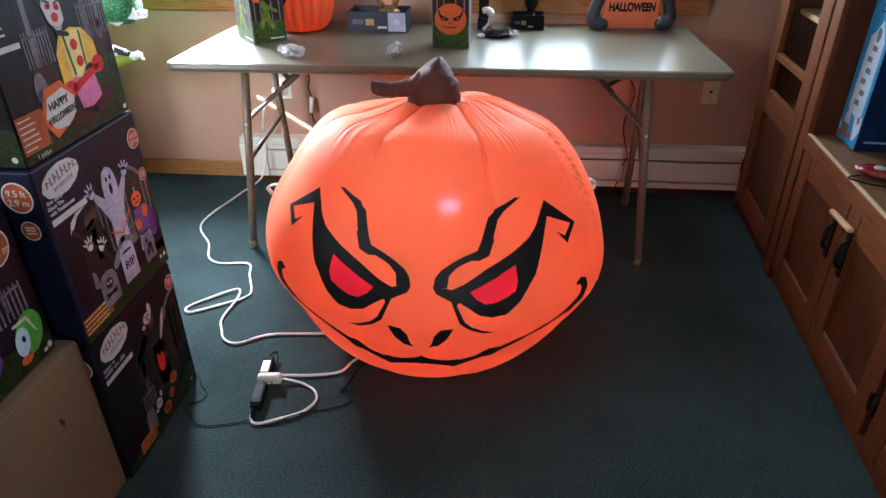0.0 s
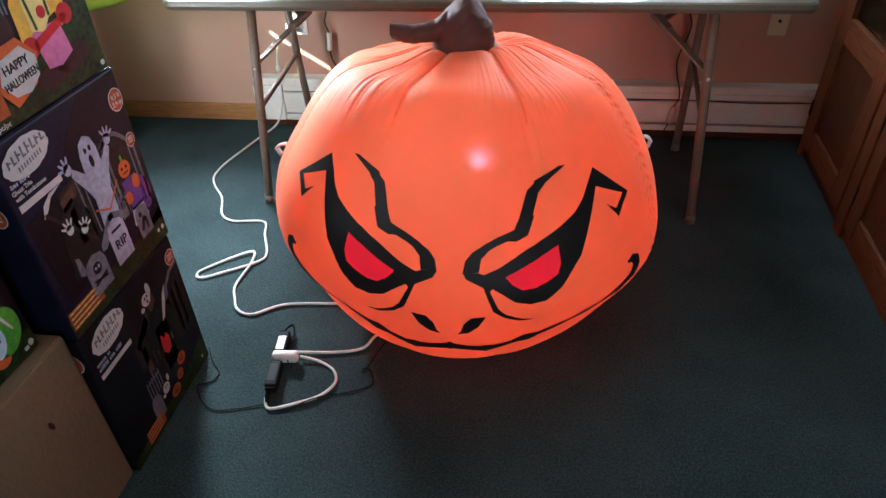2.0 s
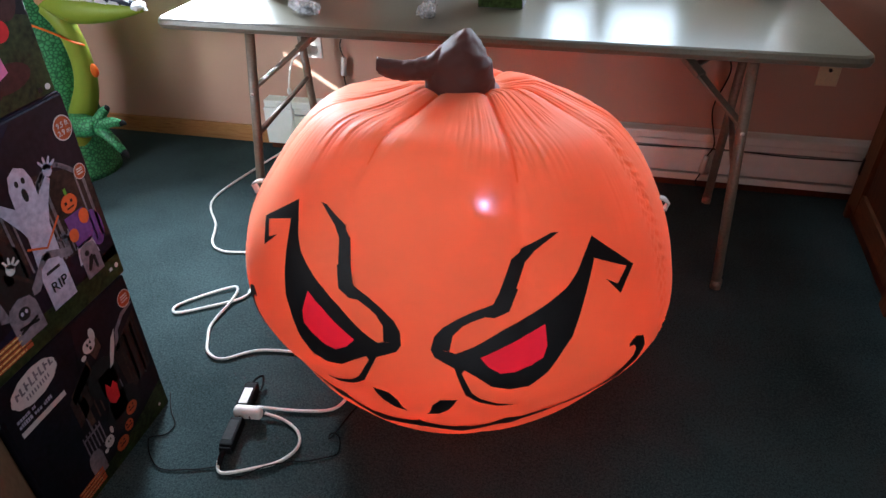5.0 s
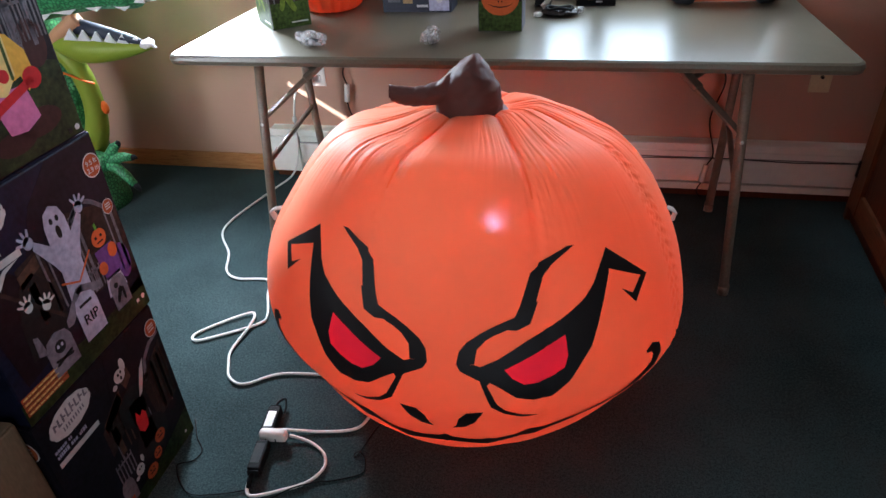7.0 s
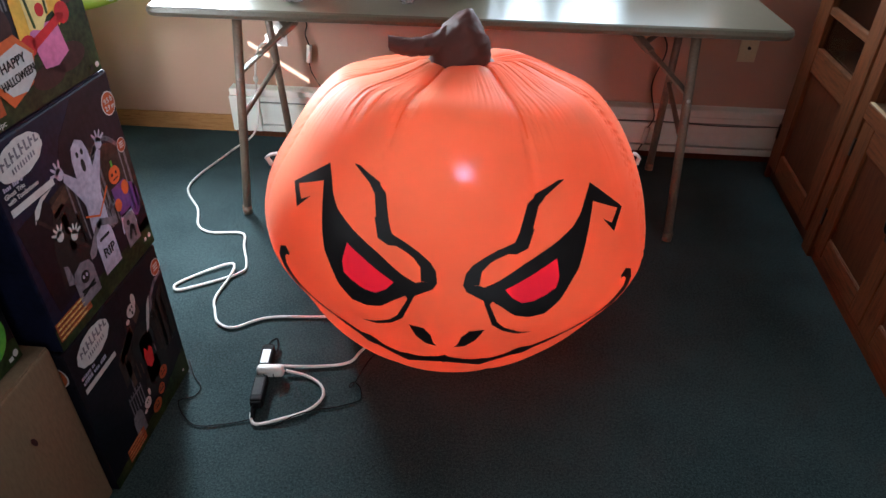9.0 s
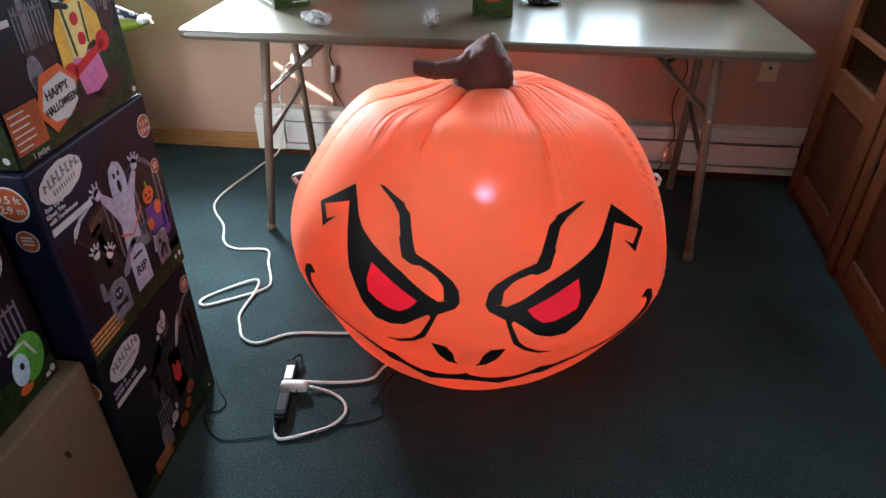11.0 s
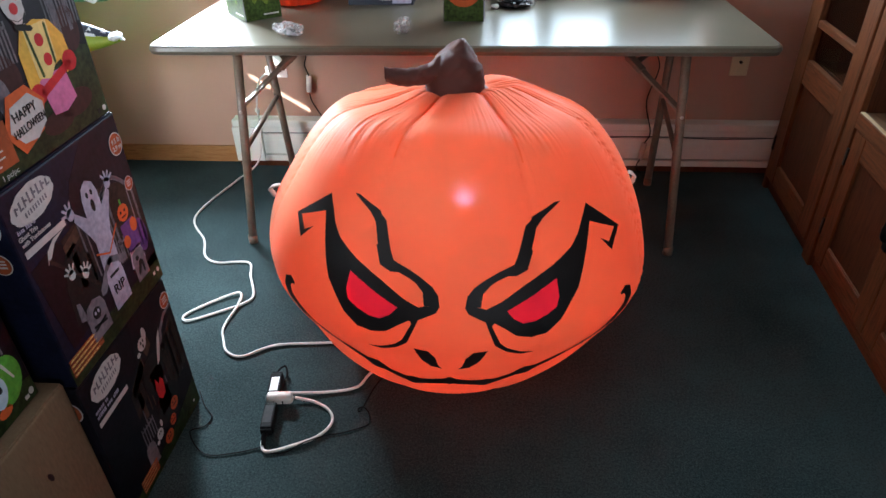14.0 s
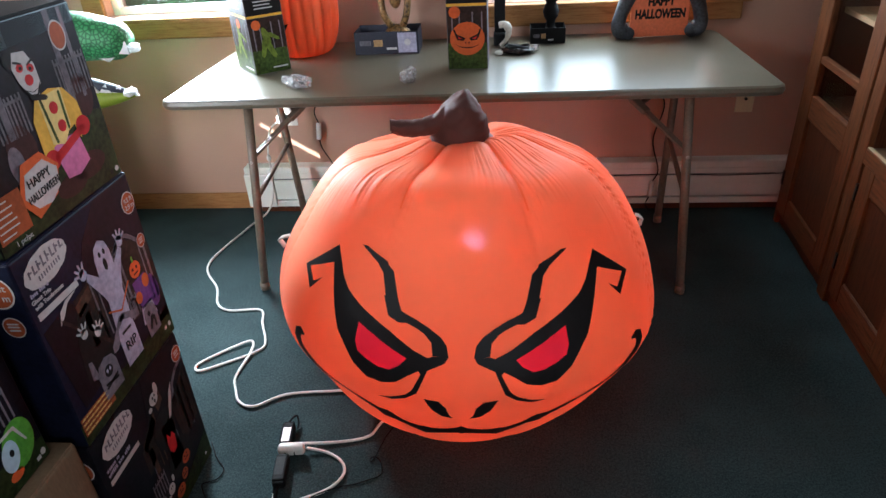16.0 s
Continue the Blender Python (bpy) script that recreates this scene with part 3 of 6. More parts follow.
def skin(az, phi, proud=0.0):
    """A place on the pumpkin: degrees round from its face's middle, degrees up from its waist."""
    g = ((az - GORE / 2) / GORE) % 1.0
    near = min(g, 1 - g) * GORE
    high = max(0.0, min(1.0, (phi - 14) / 48))
    r = reach(az, phi) - (0.0035 * math.exp(-((near / 1.3) ** 2)) + 0.006 * math.exp(-((near / 6.0) ** 2))) * (0.30 + 0.70 * high) * (1 if phi < 76 else max(0.0, (86 - phi) / 10))
    # gathers that run down from the stem over the shoulders, slack beside the seams and taut in the middle of the face
    if 12 < phi < 82:
        slack = (0.25 + 0.75 * ease(abs(az), 10, 26)) * (0.62 if az < 0 else 1.0) * (1 - ease(phi, 72, 82)) * ease(phi, 16 + 14 * noise.noise(Vector((az * 0.07, 5.0, 2.0))), 52)
        q = az / 2.6 + 0.9 * noise.noise(Vector((az * 0.05, phi * 0.035, 4.0))) + (phi - 50) * 0.012 * math.copysign(1, az)
        fold = noise.noise(Vector((q, phi * 0.020, 1.0)))
        fine = noise.noise(Vector((q * 2.1, phi * 0.035, 7.0)))
        patch = 0.5 + 0.9 * noise.noise(Vector((az * 0.06, phi * 0.035, 12.0)))
        crease = max(0.0, 1 - abs(fold) * 5.0) ** 1.5
        r += slack * max(0.06, 1.3 * patch - 0.2) * (0.0029 * fold + 0.0017 * fine - 0.0032 * crease)
    # puckers along the seams, deepest on the flanks
    if phi > -30:
        flank = 0.9 if 45 < az < 110 and phi < 48 else 0.2
        pucker = math.sin(phi * 1.9 + near * 0.9 + 3 * noise.noise(Vector((az, phi * 0.1, 0))))
        r += 0.0032 * flank * math.exp(-(((near - 1.5) / 2.6) ** 2)) * max(-0.3, pucker) * (1 - ease(phi, 40, 60)) * ease(phi, -30, -5)
    r += 0.004 * noise.noise(Vector((az * 0.025, phi * 0.03, 9.0)))
    r -= 0.020 * max(0.0, min(1.0, (phi - 70) / 9))
    a, p = radians(az + MIDDLE), radians(phi)
    v = Vector((math.sin(a) * math.cos(p), -math.cos(a) * math.cos(p), math.sin(p))) * (r + proud)
    w = PC + PTURN @ v
    w.z = max(w.z, 0.0005 + 0.3 * proud)
    return w


def inflated_pumpkin():
    pk = thing("inflatable_pumpkin", pose(PC.x, PC.y, 0), "large glowing orange inflatable pumpkin with an angry printed face", "inflatable")
    home = Matrix.Translation((-PC.x, -PC.y, 0))
    iris = [(26.6, 5.5), (21.5, 2.9), (17, 0.8), (13.1, -1), (14.9, -3.1), (17.5, -4.7), (20.5, -4.6), (23.3, -3.6), (26.4, -1.8), (27.2, 0.8)]
    mid_a, mid_p = sum(a for a, _ in iris) / len(iris), sum(p for _, p in iris) / len(iris)
    wider = [(mid_a + (a - mid_a) * 1.10, mid_p + (p - mid_p) * 1.16) for a, p in iris]

    def in_eye(az, phi):
        inside, n = False, len(wider)
        for i in range(n):
            (a, p), (c, q) = wider[i], wider[(i + 1) % n]
            if (p > phi) != (q > phi) and abs(az) < a + (phi - p) * (c - a) / (q - p):
                inside = not inside
        return inside

    bm = bmesh.new()
    n_a, n_p = 840, 320
    rows = []
    for j in range(n_p + 1):
        phi = -89.5 + 179 * j / n_p
        rows.append([bm.verts.new(home @ skin(360 * i / n_a - 180, phi)) for i in range(n_a)])
    for j, (a, b) in enumerate(zip(rows, rows[1:])):
        for k in range(n_a):
            if not in_eye(360 * (k + 0.5) / n_a - 180, -89.5 + 179 * (j + 0.5) / n_p):
                bm.faces.new((a[k], a[(k + 1) % n_a], b[(k + 1) % n_a], b[k]))
    bm.faces.new(rows[0][::-1])
    bm.faces.new(rows[-1])
    part("body", bm, NYLON, pk, "thin orange nylon skin with gathered seams", True)

    def printed(name, outline, material, side, proud, label="", hole=()):
        bm = bmesh.new()
        vs = [bm.verts.new((side * a, b, 0)) for a, b in outline]
        edges = [bm.edges.new((vs[i], vs[(i + 1) % len(vs)])) for i in range(len(vs))]
        if hole:
            hs = [bm.verts.new((side * a, b, 0)) for a, b in hole]
            edges += [bm.edges.new((hs[i], hs[(i + 1) % len(hs)])) for i in range(len(hs))]
        bmesh.ops.triangle_fill(bm, use_beauty=True, edges=edges)
        for _ in range(6):
            long = [e for e in bm.edges if e.calc_length() > 1.3]
            if not long:
                break
            bmesh.ops.subdivide_edges(bm, edges=long, cuts=1)
            bmesh.ops.triangulate(bm, faces=[f for f in bm.faces if len(f.verts) > 3])
        for v in bm.verts:
            v.co = home @ skin(v.co.x, v.co.y, proud)
        bmesh.ops.recalc_face_normals(bm, faces=bm.faces)
        f = max(bm.faces, key=lambda f: f.calc_area())
        if f.normal.y > 0:
            bmesh.ops.reverse_faces(bm, faces=bm.faces)
        return part(name, bm, material, pk, label, True)

    eye = [(40.6, 22.6), (37.5, 18.9), (35, 15.5), (32, 12.6), (28, 10.2), (24, 8), (17.9, 5.1), (11.6, 1.3), (8, -0.3), (6.6, 0.2), (3.0, 0.2), (3.9, -1.4), (8.2, -3.6), (10.3, -3.9), (12.7, -5.4),
           (16, -7.9), (20, -9), (24, -8.6), (27.8, -5.2), (31, -0.5), (33, 2), (35.9, 9), (38, 13.5), (40.2, 17.7), (49.8, 13.9), (46, 10.8), (42.7, 12.6), (46.6, 8.5), (49, 11), (52.3, 13.7)]
    brow = [(31.5, 24.6), (27.2, 22.3), (24.7, 20.8), (22.4, 18.5), (20.2, 13.3), (20.6, 13.1), (18.6, 8.6), (15.6, 7.4), (13.5, 7.6), (10.7, 6.5), (9.0, 5.5), (7.2, 3.5), (6.8, 0.3), (3.0, 0.1),
            (3.5, 3), (5, 5), (7.9, 7.0), (11, 8.6), (15.2, 10.2), (16.4, 12.5), (19.2, 19.4), (21.3, 20.8), (21.7, 21.6), (26.4, 23.4), (29.5, 24.6)]
    crease = [(10.3, -3.6), (8.0, -3.4), (8.6, -5.0), (10.8, -10.4), (14, -13), (18.3, -15), (22.3, -15.2), (18, -13.8), (14, -11.6), (12.0, -9.6), (9.6, -4.6)]
    nostril = [(9.2, -12.2), (5.6, -12.8), (3.9, -15.6), (3.3, -20.2), (2.4, -22.4), (5.4, -21.2), (7.6, -17.5)]
    for side in (-1, 1):
        printed("eye_outline", eye, NYLON_BLACK, side, 0.0022, "black printed eye outline", iris)
        printed("brow", brow, NYLON_BLACK, side, 0.0026, "black printed brow line")
        printed("iris", wider, NYLON_RED, side, 0.0008, "crimson translucent eye")
        printed("eye_crease", crease, NYLON_BLACK, side, 0.0024, "black printed crease")
        printed("nostril", nostril, NYLON_BLACK, side, 0.0022, "black printed nostril")
        lip = [(0, -31, 6.12), (1.4, -31.4, 3.96), (6, -32.4, 3.42), (9.5, -33, 3.96), (12.5, -33.4, 5.76), (15, -32.6, 3.42), (20, -30.6, 2.7), (25, -28, 3.42), (28, -26.4, 1.44), (33, -22.8, 1.65), (36, -20.5, 0.9), (40, -17.8, 1.5),
               (43, -15.8, 0.75), (47, -13.2, 1.05), (51, -10.8, 1.35), (53.6, -9.2, 1.8), (54.4, -7.0, 2.0), (53.6, -5.0, 1.6), (51.6, -4.0, 1.1), (49.6, -4.5, 0.4)]
        # the smile reaches less far round on the side of the cords
        draw = 0.12 if side < 0 else 0.0
        lip = [(a - draw * max(0.0, a - 25), b, wd * (1.0 if a < 45 else 1.25)) for a, b, wd in lip]
        upper, lower = [], []
        for i, (a, b, wd) in enumerate(lip):
            q, s = lip[max(i - 1, 0)], lip[min(i + 1, len(lip) - 1)]
            way = Vector((s[0] - q[0], s[1] - q[1] if i else 0)).normalized()
            wd *= 1.0 if a < 22 else 1.6
            upper.append((a - way.y * wd / 2, b + way.x * wd / 2))
            lower.append((a + way.y * wd / 2, b - way.x * wd / 2))
        printed("mouth_line", upper + lower[::-1], NYLON_BLACK, side, 0.0022, "thin black printed smile")
        fang = [(a - draw * (a - 25), b) for a, b in ((50.5, -11.6), (47.2, -15.4), (49.2, -14.6), (51.4, -12.4))]
        printed("mouth_corner", fang, NYLON_BLACK, side, 0.0024, "black printed mouth corner")

    # stem of brown cloth, bent over to one side
    def cloth_tube(points, marks, wide, bm=None):
        path = smooth_line(points, 8)
        return tube(path, [float(r) for r in np.interp(np.linspace(0, 1, len(path)), marks, wide)], 56, bm)

    def creased(bm, deep):
        bm.normal_update()
        for v in bm.verts:
            c = v.co.copy()
            bend = noise.noise_vector(c * 20) * 0.6
            f = Vector((c.x * 26 + c.z * 24, c.y * 18, c.z * 42 - c.x * 20)) + bend
            k = 0.0050 * (0.40 - abs(noise.noise(f)) * 2) + 0.0032 * (0.40 - abs(noise.noise(f * 2.3 + Vector((3, 1, 2)))) * 2) + 0.0007 * noise.noise(c * 110)
            v.co = home @ (c + v.normal * k * deep)
        return bm

    bm = cloth_tube([(0.312, 2.043, 0.700), (0.313, 2.035, 0.735), (0.315, 2.025, 0.775), (0.320, 2.018, 0.810), (0.328, 2.014, 0.840), (0.336, 2.012, 0.866)], [0, 0.2, 0.42, 0.62, 0.80, 0.93, 1], [0.079, 0.075, 0.070, 0.060, 0.041, 0.020, 0.008])
    for v in bm.verts:
        # the top is sewn flat into a ridge that runs from front to back
        k = ease(v.co.z, 0.79, 0.87)
        v.co.x = 0.334 + (v.co.x - 0.334) * (1 - 0.35 * k)
        v.co.y = 2.014 + (v.co.y - 2.014) * (1 + 0.5 * k)
    part("stem", creased(bm, 0.6), NYLON_BROWN, pk, "bent brown cloth stem with creases", True)
    bm = cloth_tube([(0.312, 2.004, 0.806), (0.286, 2.000, 0.800), (0.262, 1.997, 0.792), (0.225, 1.993, 0.785), (0.190, 1.99, 0.784), (0.155, 1.985, 0.793)], [0, 0.25, 0.4, 0.55, 0.8, 1], [0.036, 0.031, 0.025, 0.0215, 0.0200, 0.0185])
    for v in bm.verts:
        # slanting flat end
        if v.co.x < 0.200:
            v.co.x -= (v.co.z - 0.785) * 0.35 * ease(-v.co.x, -0.200, -0.150)
    part("stem_tip", creased(bm, 0.5), NYLON_BROWN, pk, "narrow brown cloth tip with a flat end", True)
    collar = [(0.313 + 0.073 * math.cos(a), 2.036 + 0.072 * math.sin(a), 0.7335 + 0.004 * math.sin(a)) for a in np.linspace(0, 2 * math.pi, 41)]
    bm = tube(collar, 0.013, 10, flat=0.35)
    bm.transform(home)
    part("stem_collar", bm, COLLAR, pk, "greyish facing cloth round the stem", True)
    ring = [(0.3125 + 0.080 * math.cos(a), 2.042 + 0.079 * math.sin(a), 0.722 + 0.005 * math.sin(a)) for a in np.linspace(0, 2 * math.pi, 33)]
    bm = tube(ring, 0.004, 8, flat=0.5)
    bm.transform(home)
    part("stem_seam", bm, NYLON_BROWN, pk, "sewn seam round the stem", True)
    # doubled cloth along each seam, widest at the stem
    for k in range(8):
        az = GORE / 2 + GORE * k
        az -= 360 if az > 180 else 0
        bm = bmesh.new()
        edge = []
        for j in range(31):
            phi = 77 - 1.35 * j
            wide = (0.013 - 0.009 * j / 30) / (0.40 * math.cos(radians(phi)) + 0.03) * 57.3 * 0.5
            edge.append([bm.verts.new(home @ skin(az + s * wide, phi, 0.0012)) for s in (-1, -0.33, 0.33, 1)])
        for a, b in zip(edge, edge[1:]):
            for s in range(3):
                bm.faces.new((a[s], b[s], b[s + 1], a[s + 1]))
        part("seam", bm, NYLON_SEAM, pk, "doubled orange seam", True)
    # tether loops at both sides
    for az, phi, out in ((-80, 11, 0.020), (84, 19, 0.012)):
        a, b = skin(az, phi + 1.5), skin(az, phi - 2.5)
        mid = skin(az + (2 if az > 0 else -2), phi - 1, out)
        bm = tube(smooth_line([a, (a + mid) / 2 + Vector((0, -0.008, 0.006)), mid, (b + mid) / 2, b], 6), 0.0085, 8, flat=0.35)
        bm.transform(home)
        part("tether_loop", bm, STRAP, pk, "white webbing tether loop", True)
    bulb = blob((0.318, 2.395, 0.245), (0.0055, 0.0055, 0.0055), 2)
    bulb.transform(home)
    part("bulb", bulb, BULB, pk, "small bright bulb seen through the cloth")


inflated_pumpkin()

# ---- cords and power supplies on the carpet ----


def cord(name, points, r, material, label, steps=8, extra=()):
    c = thing(name, pose(0, 0, 0), label, "cord")
    part("cable", tube(smooth_line(points, steps), r, 8), material, c, smooth=True)
    for nm, bm, mat, lab in extra:
        part(nm, bm, mat, c, lab, True)
    return c


Z = 0.0055
cord("extension_cord", [(-0.522, 3.118, 0.435), (-0.575, 3.10, 0.40), (-0.600, 3.085, 0.30), (-0.598, 3.06, 0.16), (-0.625, 3.03, 0.05), (-0.700, 2.93, 0.008), (-0.757, 2.641, Z), (-0.655, 2.47, Z), (-0.610, 2.365, Z), (-0.550, 2.325, Z),
     (-0.440, 2.330, Z), (-0.405, 2.25, Z), (-0.362, 2.15, Z), (-0.372, 2.105, Z), (-0.455, 2.045, Z), (-0.525, 2.005, Z), (-0.545, 2.03, Z), (-0.500, 2.085, Z), (-0.425, 2.145, 0.009), (-0.396, 2.135, 0.013), (-0.392, 2.08, 0.009), (-0.400, 1.98, Z), (-0.378, 1.92, Z),
     (-0.350, 1.872, Z), (-0.298, 1.856, Z), (-0.214, 1.908, Z), (-0.058, 1.928, Z), (0.02, 1.95, Z), (0.10, 1.93, Z), (0.115, 1.86, Z), (0.080, 1.800, Z), (0.055, 1.752, Z), (-0.02, 1.73, Z), (-0.128, 1.716, 0.010)], 0.0040, WHITE,
     "white extension cord looped across the carpet",
     extra=[("plug", block(-0.548, -0.512, 3.112, 3.150, 0.415, 0.452, 0.006, 3), WHITE, "white plug in the outlet"), ("clip", blob((-0.600, 3.08, 0.275), (0.010, 0.010, 0.016), 2), WHITE, "")])
cord("adapter_cord", [(-0.100, 1.700, 0.012), (-0.045, 1.693, Z), (0.000, 1.665, Z), (0.015, 1.625, Z), (-0.010, 1.580, Z), (-0.065, 1.548, Z), (-0.122, 1.525, Z), (-0.143, 1.546, Z), (-0.146, 1.585, 0.010)], 0.0038, WHITE, "short white cord bent into a loop")
cord("thin_black_wire", [(-0.141, 1.585, 0.012), (-0.134, 1.543, 0.008), (-0.122, 1.525, 0.003), (-0.079, 1.528, 0.003), (-0.037, 1.556, 0.010), (0.015, 1.588, 0.003), (0.036, 1.592, 0.003), (0.072, 1.606, 0.003), (0.109, 1.627, 0.003), (0.108, 1.654, 0.003), (0.099, 1.674, 0.003), (0.084, 1.684, 0.004), (0.074, 1.677, 0.003), (0.078, 1.668, 0.003), (0.088, 1.690, 0.005), (0.103, 1.755, 0.003), (0.125, 1.800, 0.003), (0.18, 1.86, 0.003)], 0.0016, BLACK, "thin black wire leading to the pumpkin")
cord("thin_black_wire", [(-0.134, 1.543, 0.004), (-0.174, 1.527, 0.003), (-0.221, 1.514, 0.003), (-0.251, 1.508, 0.003), (-0.280, 1.513, 0.003), (-0.315, 1.541, 0.003), (-0.339, 1.574, 0.003), (-0.334, 1.585, 0.003), (-0.310, 1.596, 0.003), (-0.301, 1.618, 0.003), (-0.308, 1.637, 0.003), (-0.336, 1.666, 0.003), (-0.372, 1.72, 0.003)], 0.0016, BLACK, "thin black wire running behind the boxes")


CHARCOAL = surface("charcoal_label", (0.014, 0.015, 0.016), 0.75, vary=0.2, scale=60.0)


def power_adapter():
    a = thing("power_adapter", pose(-0.152, 1.668, 0, 0, 0, 8), "black power adapter with a white label on the carpet", "adapter")
    part("case", block(-0.017, 0.017, 0.022, 0.104, 0.002, 0.032, 0.005, 3), BLACK, a)
    part("label", block(-0.0105, 0.0105, 0.034, 0.084, 0.0325, 0.0332, 0.0002, 1), WHITE, a, "white rating label")
    part("label", block(-0.0125, 0.0100, -0.074, -0.016, 0.0305, 0.0311, 0.0002, 1), CHARCOAL, a, "charcoal rating label")
    part("end_cap", block(-0.0145, 0.0145, 0.104, 0.110, 0.005, 0.029, 0.003, 2), BLACK, a)
    part("end_cap", block(-0.0140, 0.0140, -0.097, -0.0905, 0.005, 0.027, 0.003, 2), BLACK, a)
    part("case", block(-0.016, 0.016, -0.090, -0.004, 0.002, 0.030, 0.005, 3), BLACK, a)
    part("strain_relief", tube([(0, -0.088, 0.016), (-0.006, -0.108, 0.012), (-0.004, -0.128, 0.009)], [0.008, 0.006, 0.004], 10), BLACK, a, smooth=True)
    part("loop", tube(smooth_line([(-0.006, 0.100, 0.02), (0.004, 0.125, 0.024), (0.016, 0.138, 0.02), (0.022, 0.118, 0.014), (0.022, 0.098, 0.012)], 6), 0.003, 8), BLACK, a, smooth=True)
    return a


power_adapter()
conn = thing("cord_connector", pose(-0.137, 1.687, 0, 0, 0, 6), "white triple-outlet end of the extension cord", "connector")
part("housing", block(-0.034, 0.036, -0.0135, 0.0135, 0.006, 0.037, 0.010, 4), WHITE, conn, smooth=True)
for k in (-1, 1):
    part("slot", block(k * 0.012 - 0.0015, k * 0.012 + 0.0015, -0.0195, -0.0185, 0.018, 0.028), DARK, conn)


def hanging_plug(x, z, top, low, label, ahead=0.0):
    h = thing("hanging_switch", pose(x, BACK - 0.03 - ahead, z), label, "switch")
    part("wire", tube(smooth_line([Vector(p) for p in top], 6), 0.0024, 8), BLACK, h, smooth=True)
    part("case", tube([(0.004, 0, 0.035), (-0.004, 0, -0.035)], [0.011, 0.011], 10), WHITE, h, "white inline switch", True)
    part("wire", tube(smooth_line([Vector(p) for p in low], 6), 0.0024, 8), BLACK, h, smooth=True)


hanging_plug(-0.375, 0.375, [(-0.012, 0, 0.33), (-0.008, 0, 0.16), (0.004, -0.004, 0.12), (-0.008, 0, 0.08), (0.004, 0, 0.035)], [(-0.004, 0, -0.035), (0.004, 0, -0.08), (0.03, 0.0, -0.13), (0.05, 0.005, -0.18)], "white inline switch hanging on a dark wire")
hanging_plug(1.034, 0.112, [(-0.01, 0, 0.60), (-0.02, 0, 0.45), (0.012, -0.01, 0.36), (-0.016, -0.006, 0.22), (0.012, -0.03, 0.10), (0.004, 0, 0.035)], [(-0.004, 0, -0.035), (-0.016, 0, -0.075), (0.004, 0, -0.105)], "white inline switch hanging on a long dark wire", 0.055)

# ---- the stack of cartons ----
SIDE = Matrix(((0, 0, 1, 0), (1, 0, 0, 0), (0, 1, 0, 0), (0, 0, 0, 1)))
FACE = Matrix(((1, 0, 0, 0), (0, 0, -1, 0), (0, 1, 0, 0), (0, 0, 0, 1)))


def carton(name, m, d, w, h, ink, label, cat="box"):
    """A printed carton: its front-side lower corner at m, d deep, w along its picture side, h high."""
    c = thing(name, m, label, cat)
    part("carton_body", block(-d, 0, 0, w, 0, h, 0.004, 2), ink, c)
    part("top_flap", block(-d + 0.003, -0.003, 0.003, w / 2 - 0.001, h, h + 0.002), ink, c)
    part("top_flap", block(-d + 0.003, -0.003, w / 2 + 0.001, w - 0.003, h, h + 0.002), ink, c)
    return c


def art(c, face, layer, shapes, at=(0, 0, 0)):
    """Printed shapes on one face of a carton: name, ink and outlines."""
    m = Matrix.Translation(at) @ face @ Matrix.Translation((0, 0, 0.00025 * layer))
    for nm, ink, *outlines in shapes:
        if nm in ("small_print", "brand_shape"):
            bm = bmesh.new()
            for o in outlines:
                plate(o, m, 0.00025, bm)
            part(nm, bm, INK[ink], c)["kind"] = "stuff"
            continue
        for o in outlines:
            part(nm, plate(o, m, 0.00025), INK[ink], c)
    return m


def bars(u, v, w, n, gap=0.012, t=0.004, seed=1):
    """Lines of small print, as plain bars."""
    rnd = random.Random(seed)
    return [rect(u, u + w * rnd.uniform(0.55, 1.0), v - gap * k - t, v - gap * k) for k in range(n)]


def word_row(u, v, w, t, seed=1):
    """One line of unreadable small print: letter-wide bars in word groups."""
    rnd, out, x = random.Random(seed), [], u
    while x < u + w:
        for _ in range(rnd.randint(3, 7)):
            k = t * rnd.uniform(0.35, 0.62)
            if x + k > u + w:
                break
            out.append(rect(x, x + k, v, v + t * rnd.choice((0.72, 0.72, 1.0))))
            x += k + t * 0.16
        x += t * 0.5
    return out


def fence(u0, u1, v0, v1, n, t=0.004):
    return [rect(u0 + (u1 - u0) * k / n, u0 + (u1 - u0) * k / n + t, v0, v1) for k in range(n + 1)] + [rect(u0, u1, v1 - 0.012, v1 - 0.007)]


def limb(a, b, wa, wb):
    a, b = Vector(a), Vector(b)
    n = (b - a).orthogonal().normalized()
    return [tuple(a + n * wa), tuple(b + n * wb), tuple(b + (b - a).normalized() * wb), tuple(b - n * wb), tuple(a - n * wa), tuple(a - (b - a).normalized() * wa)]


def badge(c, face, u, v, r, lines, ink="rust", at=(0, 0, 0), layer=5):
    m = art(c, face, layer, [("badge_rim", "white", oval(u, v, r, r * 1.04, 28))], at)
    m = art(c, face, layer + 1, [("badge", ink, oval(u, v, r * 0.9, r * 0.94, 28))], at)
    for k, t in enumerate(lines):
        words(t, m @ Matrix.Translation((u, v + r * (0.28 - 0.62 * k), 0.0010)), r * 0.62, INK["white"], c)
    if not lines:
        art(c, face, layer + 2, [("small_print", "white", *[rect(u - r * 0.5, u + r * 0.5, v + r * q, v + r * (q + 0.16)) for q in (-0.35, 0.0, 0.3)])], at)


